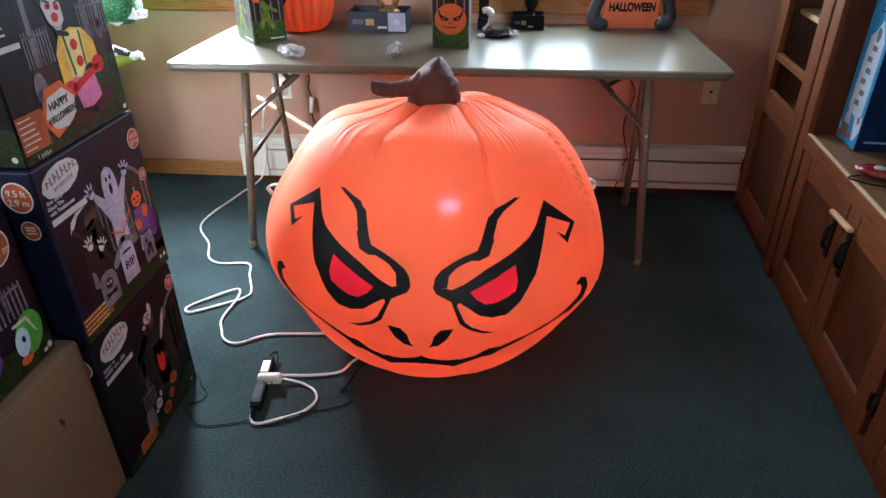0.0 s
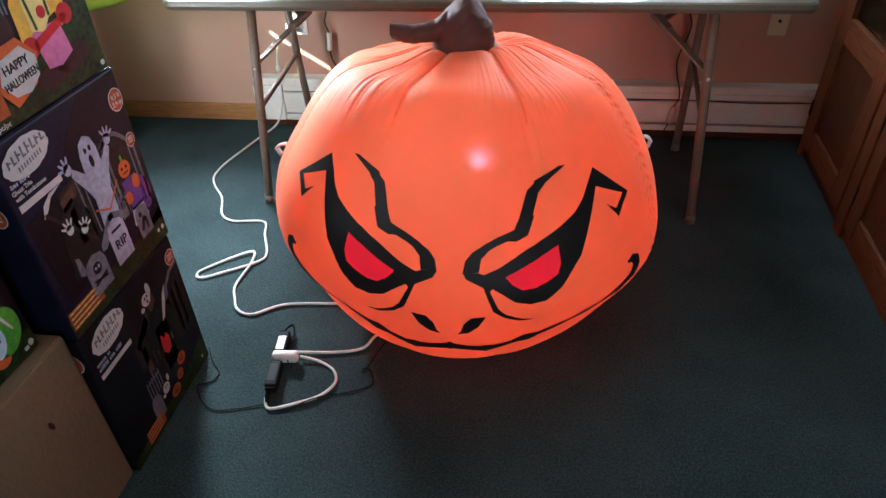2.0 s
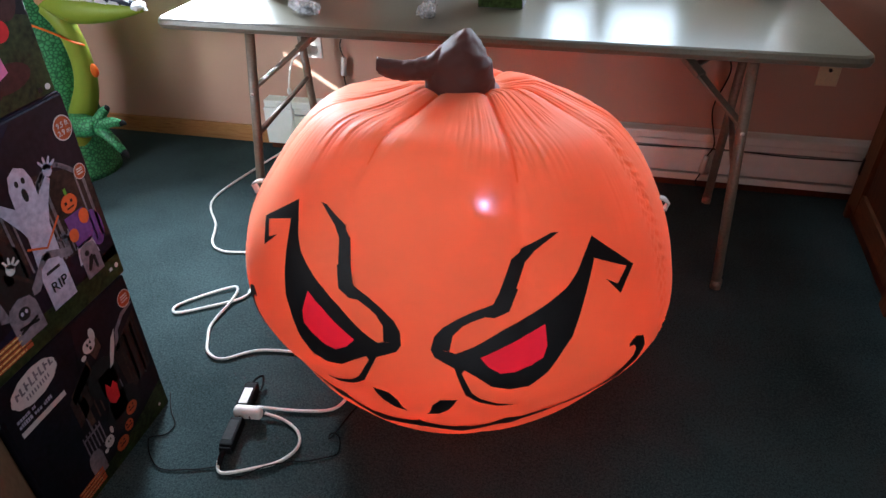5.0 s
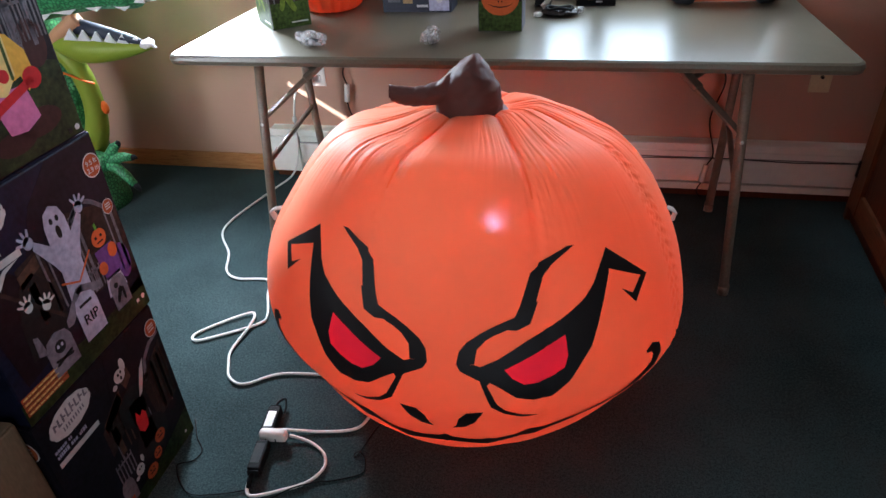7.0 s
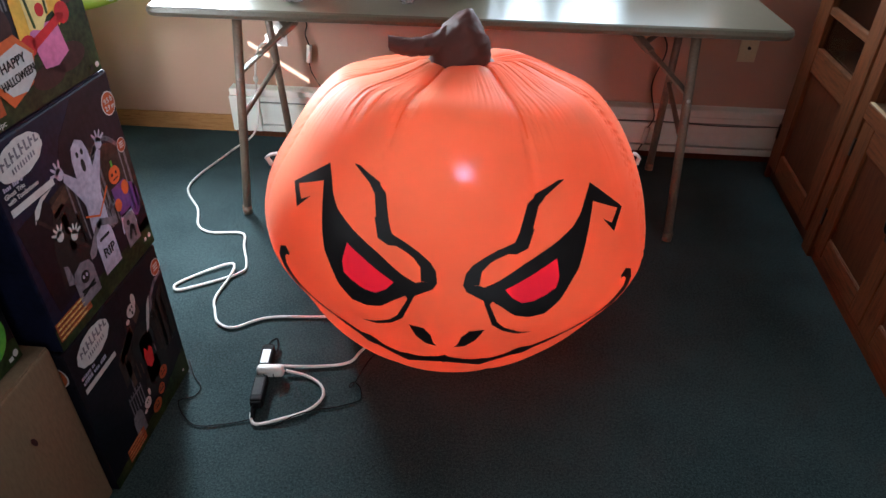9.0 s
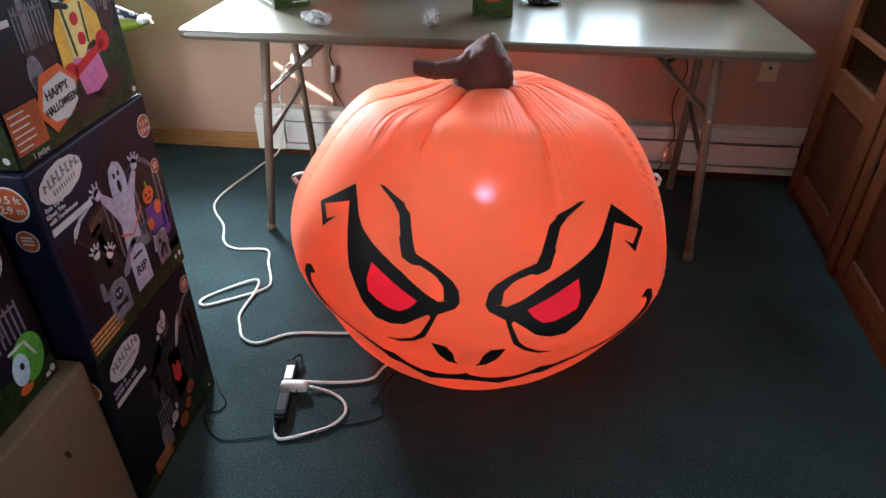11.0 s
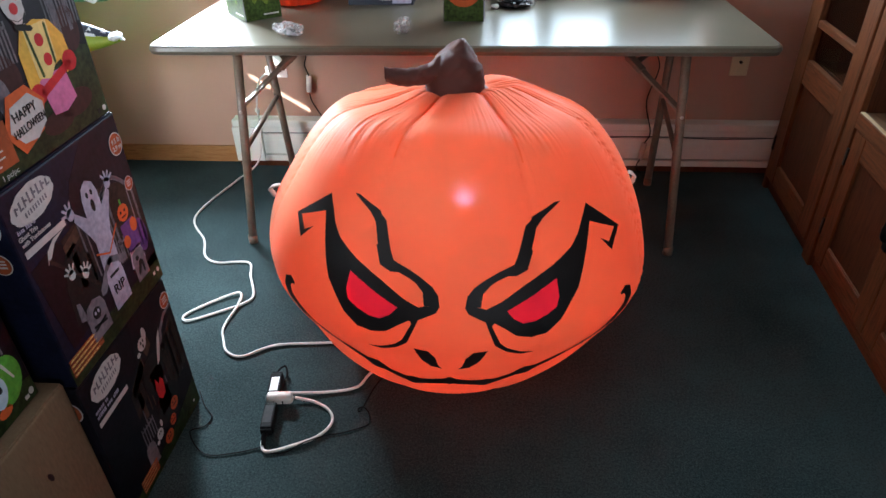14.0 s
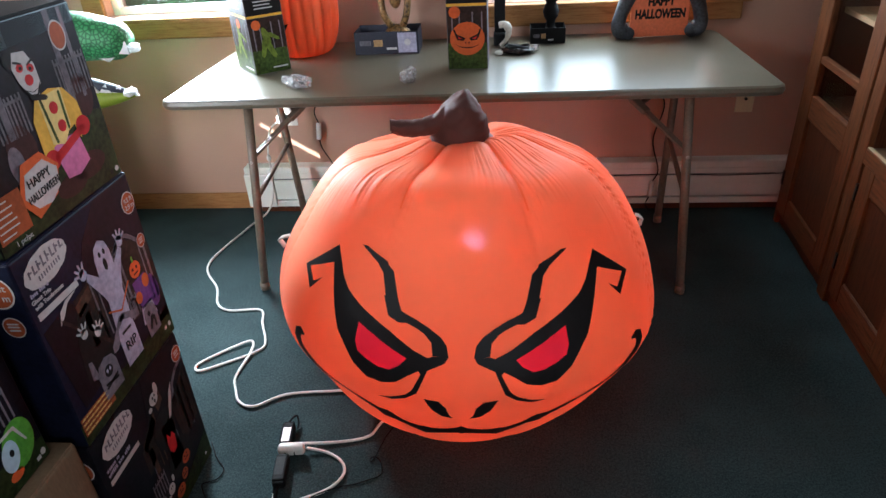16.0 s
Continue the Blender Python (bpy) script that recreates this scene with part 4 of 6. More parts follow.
def logo(c, face, u, v, a, b, turn=0.12, layer=4):
    """A pale scalloped cloud with dark strokes in two rows."""
    co, si = math.cos(turn), math.sin(turn)

    def turned(x, y):
        return (u + x * co - y * si, v + x * si + y * co)

    cloud = []
    for k in range(60):
        w = 2 * math.pi * k / 60
        q = 1.0 + 0.045 * abs(math.sin(5.5 * w))
        cloud.append(turned(a * q * math.cos(w), b * q * math.sin(w)))
    art(c, face, layer, [("brand_oval", "white", cloud)])
    strokes = []
    for k in range(8):
        x = a * (-0.78 + 0.222 * k)
        h = b * (0.62 - 0.35 * (x / a) ** 2)
        strokes.append([turned(x - 0.0016, b * 0.02), turned(x + 0.0024, b * 0.02), turned(x + 0.0052, b * 0.06 + h), turned(x + 0.0008, b * 0.06 + h)])
        if k % 2 == 0:
            strokes.append([turned(x + 0.002, b * 0.30), turned(x + 0.0095, b * 0.24), turned(x + 0.0095, b * 0.36), turned(x + 0.003, b * 0.44)])
        else:
            strokes.append([turned(x + 0.002, b * 0.02), turned(x + 0.0085, b * 0.02), turned(x + 0.0085, b * 0.13), turned(x + 0.002, b * 0.13)])
    for k in range(9):
        x = a * (-0.50 + 0.125 * k)
        strokes.append([turned(x, -b * 0.52), turned(x + a * 0.055, -b * 0.52), turned(x + a * 0.07, -b * 0.22), turned(x + a * 0.015, -b * 0.22)])
    art(c, face, layer + 1, [("brand_shape", "stone", *strokes)])


def hand_print(u, v, s, turn):
    out = [oval(u, v, 0.011 * s, 0.012 * s, 12)]
    for k in range(4):
        a = turn + radians(-48 + 32 * k)
        out.append(limb((u + 0.006 * s * math.sin(a), v + 0.006 * s * math.cos(a)), (u + 0.024 * s * math.sin(a), v + 0.024 * s * math.cos(a)), 0.0034 * s, 0.0022 * s))
    return out


def stone(u, v, w, h):
    return [(u - w, v - h), (u + w, v - h), (u + w, v + h * 0.4), (u + w * 0.75, v + h * 0.8), (u, v + h), (u - w * 0.75, v + h * 0.8), (u - w, v + h * 0.4)]


LOWER = SIDE @ Matrix.Diagonal((1, 0.9, 1, 1))
# top carton: a clown figure holding a greeting sign
c1 = carton("inflatable_carton", pose(-0.36, 1.335, 0.811, 0, 0, -0.5), 0.33, 0.355, 0.335, INK["night"], "dark printed carton with a clown picture, top of the stack", "box")
art(c1, SIDE, 0, [("lawn", "grass", [(0.0, 0.004), (0.352, 0.004), (0.352, 0.135), (0.30, 0.15), (0.20, 0.12), (0.09, 0.09), (0.0, 0.055)]), ("dusk", "plum", [(0.085, 0.14), (0.15, 0.13), (0.352, 0.16), (0.352, 0.33), (0.09, 0.33)]),
                  ("evening_sky", "pale_blue", [(0.0, 0.285), (0.352, 0.30), (0.352, 0.331), (0.0, 0.331)])])
art(c1, SIDE, 1, [("porch_fence", "grey", *fence(0.085, 0.155, 0.16, 0.225, 8), *fence(0.26, 0.345, 0.18, 0.25, 9)), ("porch_post", "stone", rect(0.105, 0.118, 0.16, 0.33), rect(0.275, 0.29, 0.17, 0.33), rect(0.315, 0.325, 0.17, 0.33)),
                  ("shrub", "brown", oval(0.12, 0.14, 0.035, 0.04), oval(0.31, 0.175, 0.03, 0.04))])
art(c1, LOWER, 2, [("clown_shoe", "brown", oval(0.265, 0.060, 0.052, 0.026), oval(0.205, 0.045, 0.045, 0.022)), ("side_ghost", "stone", oval(0.098, 0.135, 0.018, 0.035), rect(0.085, 0.112, 0.10, 0.135))])
art(c1, LOWER, 3, [("clown_trousers", "pink", [(0.185, 0.135), (0.262, 0.135), (0.272, 0.07), (0.235, 0.055), (0.20, 0.06)])])
art(c1, LOWER, 4, [("clown_coat", "yellow", [(0.165, 0.19), (0.185, 0.225), (0.225, 0.235), (0.262, 0.225), (0.288, 0.19), (0.292, 0.135), (0.268, 0.12), (0.262, 0.15), (0.19, 0.13), (0.185, 0.10), (0.162, 0.105)])])
art(c1, LOWER, 5, [("clown_shirt", "cream", [(0.192, 0.225), (0.255, 0.228), (0.252, 0.155), (0.222, 0.125), (0.192, 0.135)]), ("clown_cap", "black", oval(0.168, 0.303, 0.022, 0.018))])
art(c1, LOWER, 6, [("shirt_stripe", "moss", limb((0.197, 0.222), (0.205, 0.135), 0.003, 0.003), limb((0.248, 0.222), (0.245, 0.150), 0.003, 0.003)), ("pompom", "red", oval(0.223, 0.198, 0.011, 0.012), oval(0.229, 0.160, 0.011, 0.012)),
                  ("mitten", "red", oval(0.178, 0.110, 0.020, 0.019), oval(0.283, 0.140, 0.020, 0.020), limb((0.190, 0.108), (0.278, 0.136), 0.009, 0.008)),
                  ("clown_head", "white", [(0.160, 0.29), (0.172, 0.315), (0.20, 0.312), (0.214, 0.285), (0.214, 0.25), (0.198, 0.226), (0.178, 0.240), (0.166, 0.262)])])
art(c1, LOWER, 7, [("sign_back", "orange", [(0.07, 0.075), (0.10, 0.135), (0.15, 0.14), (0.185, 0.10), (0.16, 0.05), (0.10, 0.028)]), ("caption_panel", "rust", rect(0.003, 0.078, 0.026, 0.104)), ("clown_nose", "red", oval(0.190, 0.262, 0.010, 0.010)), ("clown_collar", "black", limb((0.182, 0.232), (0.214, 0.222), 0.006, 0.005))])
m1 = art(c1, LOWER, 8, [("sign_panel", "white", [(0.083, 0.075), (0.10, 0.115), (0.150, 0.125), (0.178, 0.098), (0.172, 0.062), (0.14, 0.042), (0.105, 0.046)]), ("small_print", "white", *bars(0.008, 0.096, 0.055, 6, 0.012, 0.0028, 3)),
                       ("caption_bar", "white", rect(-0.001, 0.076, 0.226, 0.237), *bars(0.004, 0.272, 0.05, 2, 0.013, 0.004, 5)), ("picture_icon", "white", oval(0.338, 0.018, 0.006, 0.006)), ("icon_patch", "black", rect(0.315, 0.325, 0.012, 0.022))])
art(c1, LOWER, 7, [("clown_eye", "red", oval(0.178, 0.287, 0.0085, 0.0075, 16, 0.4), oval(0.202, 0.281, 0.0085, 0.0075, 16, -0.5)), ("clown_grin", "black", [(0.166, 0.256), (0.176, 0.247), (0.190, 0.240), (0.204, 0.243), (0.214, 0.254), (0.208, 0.238), (0.197, 0.230), (0.182, 0.234)])])
art(c1, LOWER, 8, [("clown_pupil", "black", oval(0.179, 0.286, 0.0035, 0.0035, 10), oval(0.201, 0.280, 0.0035, 0.0035, 10)), ("clown_brow", "black", limb((0.168, 0.299), (0.184, 0.293), 0.0024, 0.0014), limb((0.196, 0.288), (0.212, 0.294), 0.0014, 0.0024)), ("clown_teeth", "white", [(0.178, 0.2445), (0.190, 0.2385), (0.203, 0.2415), (0.197, 0.234), (0.184, 0.2365)])])
words("HAPPY", m1 @ pose(0.128, 0.097, 0.001, 0, 0, 4), 0.024, INK["black"], c1, squeeze=0.85)
words("HALLOWEEN", m1 @ pose(0.131, 0.071, 0.001, 0, 0, 6), 0.021, INK["black"], c1, squeeze=0.68)
words("1 pc/pc", m1 @ pose(0.050, 0.014, 0.0002), 0.014, INK["white"], c1)
art(c1, SIDE, 4, [("picture_badge", "white", oval(0.296, 0.285, 0.022, 0.026))])
art(c1, SIDE, 5, [("badge_picture", "rust", oval(0.296, 0.285, 0.019, 0.023))])
art(c1, FACE, 0, [("lawn", "grass", rect(-0.327, -0.003, 0.004, 0.075))])
art(c1, FACE, 1, [("picture_icon", "white", oval(-0.02, 0.018, 0.006, 0.006))])

# middle carton: ghosts and tombstones
c2 = carton("inflatable_carton", pose(-0.358, 1.330, 0.403, 0, 0, 0), 0.33, 0.370, 0.404, INK["navy"], "dark navy carton with a ghost and tombstones picture", "box")
art(c2, SIDE, 0, [("dusk", "plum", [(0.175, 0.345), (0.245, 0.40), (0.367, 0.40), (0.367, 0.05), (0.13, 0.06), (0.06, 0.15), (0.12, 0.25)]), ("lawn", "grass", [(0.0, 0.003), (0.367, 0.003), (0.367, 0.075), (0.24, 0.055), (0.11, 0.06), (0.0, 0.05)])])
art(c2, SIDE, 1, [("porch", "porch", [(0.23, 0.30), (0.365, 0.26), (0.365, 0.10), (0.23, 0.12)], [(0.10, 0.265), (0.16, 0.275), (0.17, 0.16), (0.12, 0.17)]), ("night_patch", "maroon", [(0.01, 0.26), (0.09, 0.27), (0.15, 0.20), (0.15, 0.09), (0.03, 0.07)])])
art(c2, SIDE, 2, [("porch_post", "grey", rect(0.255, 0.262, 0.12, 0.29), rect(0.345, 0.352, 0.11, 0.26)), ("porch_fence", "stone", *fence(0.232, 0.27, 0.12, 0.17, 4, 0.003))])
art(c2, SIDE, 3, [("scarecrow_body", "purple", [(0.272, 0.19), (0.322, 0.19), (0.318, 0.12), (0.278, 0.12)]), ("scarecrow_skirt", "ghost", [(0.276, 0.125), (0.318, 0.125), (0.325, 0.085), (0.268, 0.085)]), ("scythe", "white", [(0.052, 0.245), (0.062, 0.268), (0.085, 0.280), (0.118, 0.282), (0.085, 0.272), (0.068, 0.255)])])
art(c2, SIDE, 4, [("ghost_body", "ghost", [(0.188, 0.295), (0.196, 0.318), (0.214, 0.328), (0.232, 0.318), (0.240, 0.295), (0.240, 0.262), (0.268, 0.285), (0.276, 0.276), (0.252, 0.235), (0.240, 0.205), (0.236, 0.12), (0.178, 0.12), (0.186, 0.205), (0.178, 0.225), (0.150, 0.275), (0.158, 0.288), (0.186, 0.262)],
                   *hand_print(0.147, 0.292, 1.0, -0.5), *hand_print(0.277, 0.292, 1.0, 0.3)), ("scarecrow_head", "orange", oval(0.296, 0.212, 0.020, 0.019), oval(0.318, 0.172, 0.013, 0.016), oval(0.280, 0.150, 0.012, 0.014)), ("scarecrow_stalk", "green", rect(0.293, 0.299, 0.229, 0.243)),
                  ("reaper_hand", "white", *hand_print(0.095, 0.195, 0.9, -0.2), *hand_print(0.130, 0.175, 0.9, 0.5))])
art(c2, SIDE, 5, [("ghost_face", "black", oval(0.207, 0.300, 0.004, 0.006), oval(0.222, 0.300, 0.004, 0.006), oval(0.215, 0.275, 0.006, 0.013)), ("ghost_sash", "orange", limb((0.176, 0.185), (0.215, 0.165), 0.002, 0.002), limb((0.215, 0.165), (0.262, 0.205), 0.002, 0.002)),
                  ("tombstone", "stone", stone(0.118, 0.078, 0.032, 0.042), stone(0.298, 0.085, 0.024, 0.038), limb((0.158, 0.11), (0.205, 0.15), 0.010, 0.012), limb((0.205, 0.15), (0.255, 0.13), 0.012, 0.008)), ("scarecrow_face", "black", rect(0.285, 0.291, 0.212, 0.218), rect(0.300, 0.306, 0.212, 0.218), rect(0.287, 0.305, 0.202, 0.205))])
art(c2, SIDE, 6, [("tombstone", "ghost", stone(0.207, 0.096, 0.030, 0.050))])
art(c2, SIDE, 2, [("porch_arch", "stone", *[limb((0.232 + 0.010 * k, 0.262 + 0.034 * math.sin(0.31 * k)), (0.242 + 0.010 * k, 0.262 + 0.034 * math.sin(0.31 * (k + 1))), 0.0045, 0.0045) for k in range(11)]),
                  ("porch_board", "tan_board", [(0.100, 0.252), (0.150, 0.268), (0.150, 0.244), (0.100, 0.226)], [(0.112, 0.222), (0.128, 0.226), (0.128, 0.15), (0.112, 0.15)]), ("porch_post", "grey", rect(0.152, 0.157, 0.14, 0.27), rect(0.168, 0.172, 0.14, 0.26), rect(0.330, 0.334, 0.11, 0.255), rect(0.244, 0.248, 0.12, 0.285)),
                  ("dusk_glow", "purple", oval(0.335, 0.135, 0.022, 0.040, 20)), ("reaper_cloak", "black", [(0.060, 0.10), (0.165, 0.10), (0.160, 0.20), (0.128, 0.245), (0.095, 0.235), (0.070, 0.18)])])
art(c2, SIDE, 3, [("reaper_shaft", "porch", limb((0.058, 0.250), (0.165, 0.120), 0.0035, 0.0035)), ("grave_cross", "stone", [(0.072, 0.10), (0.092, 0.09), (0.086, 0.135), (0.076, 0.14)])])
m2 = art(c2, SIDE, 7, [("cat_print", "black", limb((0.286, 0.065), (0.300, 0.088), 0.004, 0.006), limb((0.306, 0.060), (0.306, 0.085), 0.003, 0.004), oval(0.292, 0.100, 0.006, 0.006)), ("skull_print", "black", oval(0.118, 0.088, 0.013, 0.013), limb((0.098, 0.058), (0.138, 0.066), 0.003, 0.003), limb((0.098, 0.066), (0.138, 0.058), 0.003, 0.003), rect(0.19, 0.224, 0.118, 0.124))])
art(c2, SIDE, 8, [("skull_mark", "ghost", oval(0.113, 0.090, 0.003, 0.004), oval(0.123, 0.090, 0.003, 0.004))])
words("Ghost Trio", m2 @ pose(0.037, 0.3195, 0.0002), 0.0110, INK["white"], c2, fat=0.0002)
words("with Tombstones", m2 @ pose(0.0535, 0.3080, 0.0002), 0.0110, INK["white"], c2, fat=0.0002)
words("RIP", m2 @ pose(0.208, 0.088, 0.0008), 0.030, INK["black"], c2)
logo(c2, SIDE, 0.075, 0.362, 0.058, 0.030)
art(c2, SIDE, 4, [("caption_bar", "white", [(0.014, 0.283), (0.128, 0.283), (0.128, 0.296), (0.014, 0.296)]), ("small_print", "ghost", *word_row(0.016, 0.3275, 0.050, 0.008, 4)),
                  ("caption_panel", "rust", *[[(0.004, 0.022 + 0.0105 * k), (0.108, 0.022 + 0.0105 * k), (0.108, 0.0305 + 0.0105 * k), (0.004, 0.0305 + 0.0105 * k)] for k in range(4)])])
art(c2, SIDE, 5, [("small_print", "cream", *[q for k in range(4) for q in word_row(0.008, 0.0245 + 0.0105 * k, 0.085, 0.0035, 20 + k)]), ("picture_icon", "white", oval(0.352, 0.030, 0.005, 0.006), rect(0.33, 0.338, 0.026, 0.034))])
badge(c2, SIDE, 0.344, 0.345, 0.023, ["9.5 ft", "2.9 m"])
badge(c2, SIDE, 0.346, 0.255, 0.015, [])
badge(c2, FACE, -0.040, 0.352, 0.031, ["9.5 ft", "2.9 m"])
badge(c2, FACE, -0.036, 0.282, 0.020, [])
art(c2, FACE, 2, [("caption_bar", "white", rect(-0.13, -0.075, 0.372, 0.380)), ("porch_post", "grey", *fence(-0.30, -0.20, 0.08, 0.20, 7))])

# lowest carton
c3 = carton("inflatable_carton", pose(-0.360, 1.322, 0.0, 0, 0, 0), 0.33, 0.372, 0.400, INK["night"], "black printed carton with a haunted porch picture, bottom of the stack", "box")
art(c3, SIDE, 0, [("dusk", "maroon", [(0.20, 0.395), (0.369, 0.395), (0.369, 0.09), (0.25, 0.06), (0.16, 0.20)]), ("lawn", "grass", [(0.0, 0.003), (0.369, 0.003), (0.369, 0.085), (0.24, 0.045), (0.0, 0.03)])])
art(c3, SIDE, 1, [("porch", "porch", [(0.13, 0.25), (0.20, 0.30), (0.21, 0.22), (0.13, 0.18)], [(0.27, 0.26), (0.36, 0.31), (0.36, 0.15), (0.28, 0.13)]), ("porch_fence", "stone", *fence(0.12, 0.17, 0.10, 0.155, 5, 0.003), *fence(0.22, 0.26, 0.155, 0.19, 4, 0.003)), ("porch_post", "grey", rect(0.148, 0.153, 0.15, 0.24), rect(0.31, 0.316, 0.14, 0.28), rect(0.335, 0.340, 0.14, 0.285))])
art(c3, SIDE, 2, [("black_figure", "black", oval(0.225, 0.23, 0.045, 0.05), oval(0.245, 0.12, 0.055, 0.05), rect(0.21, 0.26, 0.11, 0.24)), ("grey_stone", "grey", stone(0.130, 0.070, 0.020, 0.035))])
art(c3, SIDE, 3, [("white_ghost_shape", "white", oval(0.222, 0.325, 0.017, 0.016), oval(0.238, 0.342, 0.008, 0.016), oval(0.200, 0.310, 0.007, 0.006), [(0.25, 0.235), (0.262, 0.24), (0.282, 0.275), (0.295, 0.31), (0.278, 0.295), (0.262, 0.265)], oval(0.176, 0.085, 0.014, 0.015), oval(0.160, 0.072, 0.006, 0.005), oval(0.192, 0.105, 0.005, 0.010)),
                  ("red_shape", "red", [(0.215, 0.19), (0.222, 0.215), (0.232, 0.195), (0.242, 0.205), (0.250, 0.19), (0.245, 0.155), (0.228, 0.150), (0.216, 0.165)]), ("pumpkin_picture", "rust", oval(0.262, 0.100, 0.018, 0.017), oval(0.238, 0.068, 0.014, 0.015), oval(0.205, 0.045, 0.020, 0.017))])
art(c3, SIDE, 1, [("porch_board", "tan_board", [(0.140, 0.262), (0.205, 0.300), (0.205, 0.272), (0.140, 0.236)], [(0.215, 0.315), (0.245, 0.335), (0.250, 0.300), (0.225, 0.285)], [(0.150, 0.23), (0.166, 0.24), (0.166, 0.16), (0.150, 0.16)]), ("porch_arch", "stone", limb((0.285, 0.255), (0.300, 0.300), 0.005, 0.005), limb((0.300, 0.300), (0.330, 0.322), 0.005, 0.005), limb((0.330, 0.322), (0.362, 0.328), 0.005, 0.004)),
                  ("porch_post", "tan_board", *[rect(0.292 + 0.012 * k, 0.2955 + 0.012 * k, 0.15, 0.275 + 0.004 * k) for k in range(6)], rect(0.180, 0.184, 0.16, 0.27), rect(0.195, 0.199, 0.16, 0.28))])
art(c3, SIDE, 4, [("ghost_eye", "black", oval(0.219, 0.329, 0.0028, 0.004, 10), oval(0.228, 0.331, 0.0028, 0.004, 10), oval(0.224, 0.318, 0.003, 0.005, 10), oval(0.173, 0.088, 0.0022, 0.003, 8), oval(0.180, 0.089, 0.0022, 0.003, 8)), ("pumpkin_grin", "brown", *[limb((x - 0.008, z - 0.003), (x + 0.008, z - 0.003), 0.0018, 0.0018) for x, z in ((0.262, 0.100), (0.238, 0.068), (0.205, 0.045))],
                  *[oval(x + q, z + 0.006, 0.0026, 0.0026, 8) for x, z in ((0.262, 0.100), (0.238, 0.068), (0.205, 0.045)) for q in (-0.006, 0.006)])])
logo(c3, SIDE, 0.085, 0.357, 0.056, 0.032, 0.1)
art(c3, SIDE, 4, [("caption_bar", "white", rect(0.020, 0.132, 0.279, 0.291)), ("small_print", "ghost", *word_row(0.022, 0.313, 0.048, 0.009, 7), *word_row(0.022, 0.300, 0.082, 0.009, 9)), ("caption_panel", "rust", *[rect(0.06, 0.135, 0.016 + 0.0095 * k, 0.0235 + 0.0095 * k) for k in range(4)]), ("picture_icon", "white", oval(0.34, 0.026, 0.004, 0.004))])
art(c3, SIDE, 5, [("small_print", "tan", *[q for k in range(4) for q in word_row(0.063, 0.0185 + 0.0095 * k, 0.062, 0.003, 30 + k)])])
badge(c3, SIDE, 0.349, 0.350, 0.020, [])
badge(c3, FACE, -0.030, 0.345, 0.026, [])

# brown box with a printed carton on it
kraft = thing("cardboard_box", pose(-0.372, 0.86, 0), "plain brown cardboard box with a taped top", "box")
part("carton_body", block(-0.42, 0, 0, 0.458, 0, 0.428, 0.005, 2), KRAFT, kraft)
part("top_flap", block(-0.416, -0.003, 0.003, 0.226, 0.4282, 0.4312, 0.001), KRAFT, kraft)
part("top_flap", block(-0.416, -0.003, 0.230, 0.455, 0.4282, 0.4312, 0.001), KRAFT, kraft)
part("scuff", plate(oval(0.345, 0.305, 0.005, 0.012, 12, 0.3), SIDE, 0.0006), INK["brown"], kraft, "small dark scuff")
c4 = carton("small_carton", pose(-0.398, 0.945, 0.4335, 0, 0, 0), 0.30, 0.345, 0.335, INK["night"], "dark printed carton on the brown cardboard box", "box")
art(c4, SIDE, 0, [("lawn", "grass", [(0.0, 0.003), (0.342, 0.003), (0.342, 0.045), (0.20, 0.075), (0.0, 0.06)]), ("night_patch", "maroon", rect(0.06, 0.30, 0.16, 0.30))])
art(c4, SIDE, 1, [("porch_post", "grey", rect(0.215, 0.228, 0.14, 0.27), rect(0.262, 0.27, 0.14, 0.26)), ("porch_fence", "stone", *fence(0.20, 0.31, 0.12, 0.185, 9, 0.004)), ("monster_body", "purple", oval(0.175, 0.075, 0.04, 0.035))])
art(c4, SIDE, 2, [("monster_head", "green", oval(0.295, 0.075, 0.036, 0.046, 24, -0.3), oval(0.16, 0.12, 0.035, 0.030)), ("monster_lip", "orange", oval(0.268, 0.030, 0.016, 0.010))])
art(c4, SIDE, 3, [("monster_eye", "pale_blue", oval(0.272, 0.068, 0.019, 0.030, 20, -0.2), oval(0.165, 0.138, 0.014, 0.012)), ("monster_brow", "white", limb((0.262, 0.108), (0.298, 0.108), 0.003, 0.003), limb((0.298, 0.108), (0.312, 0.070), 0.003, 0.002))])
art(c4, SIDE, 4, [("monster_pupil", "black", oval(0.276, 0.072, 0.005, 0.007)), ("picture_icon", "white", oval(0.330, 0.020, 0.006, 0.007), rect(0.312, 0.322, 0.012, 0.020))])
badge(c4, SIDE, 0.290, 0.265, 0.036, ["8 ft", "2.44 m"])
art(c4, SIDE, 2, [("caption_bar", "white", rect(0.27, 0.33, 0.312, 0.322))])

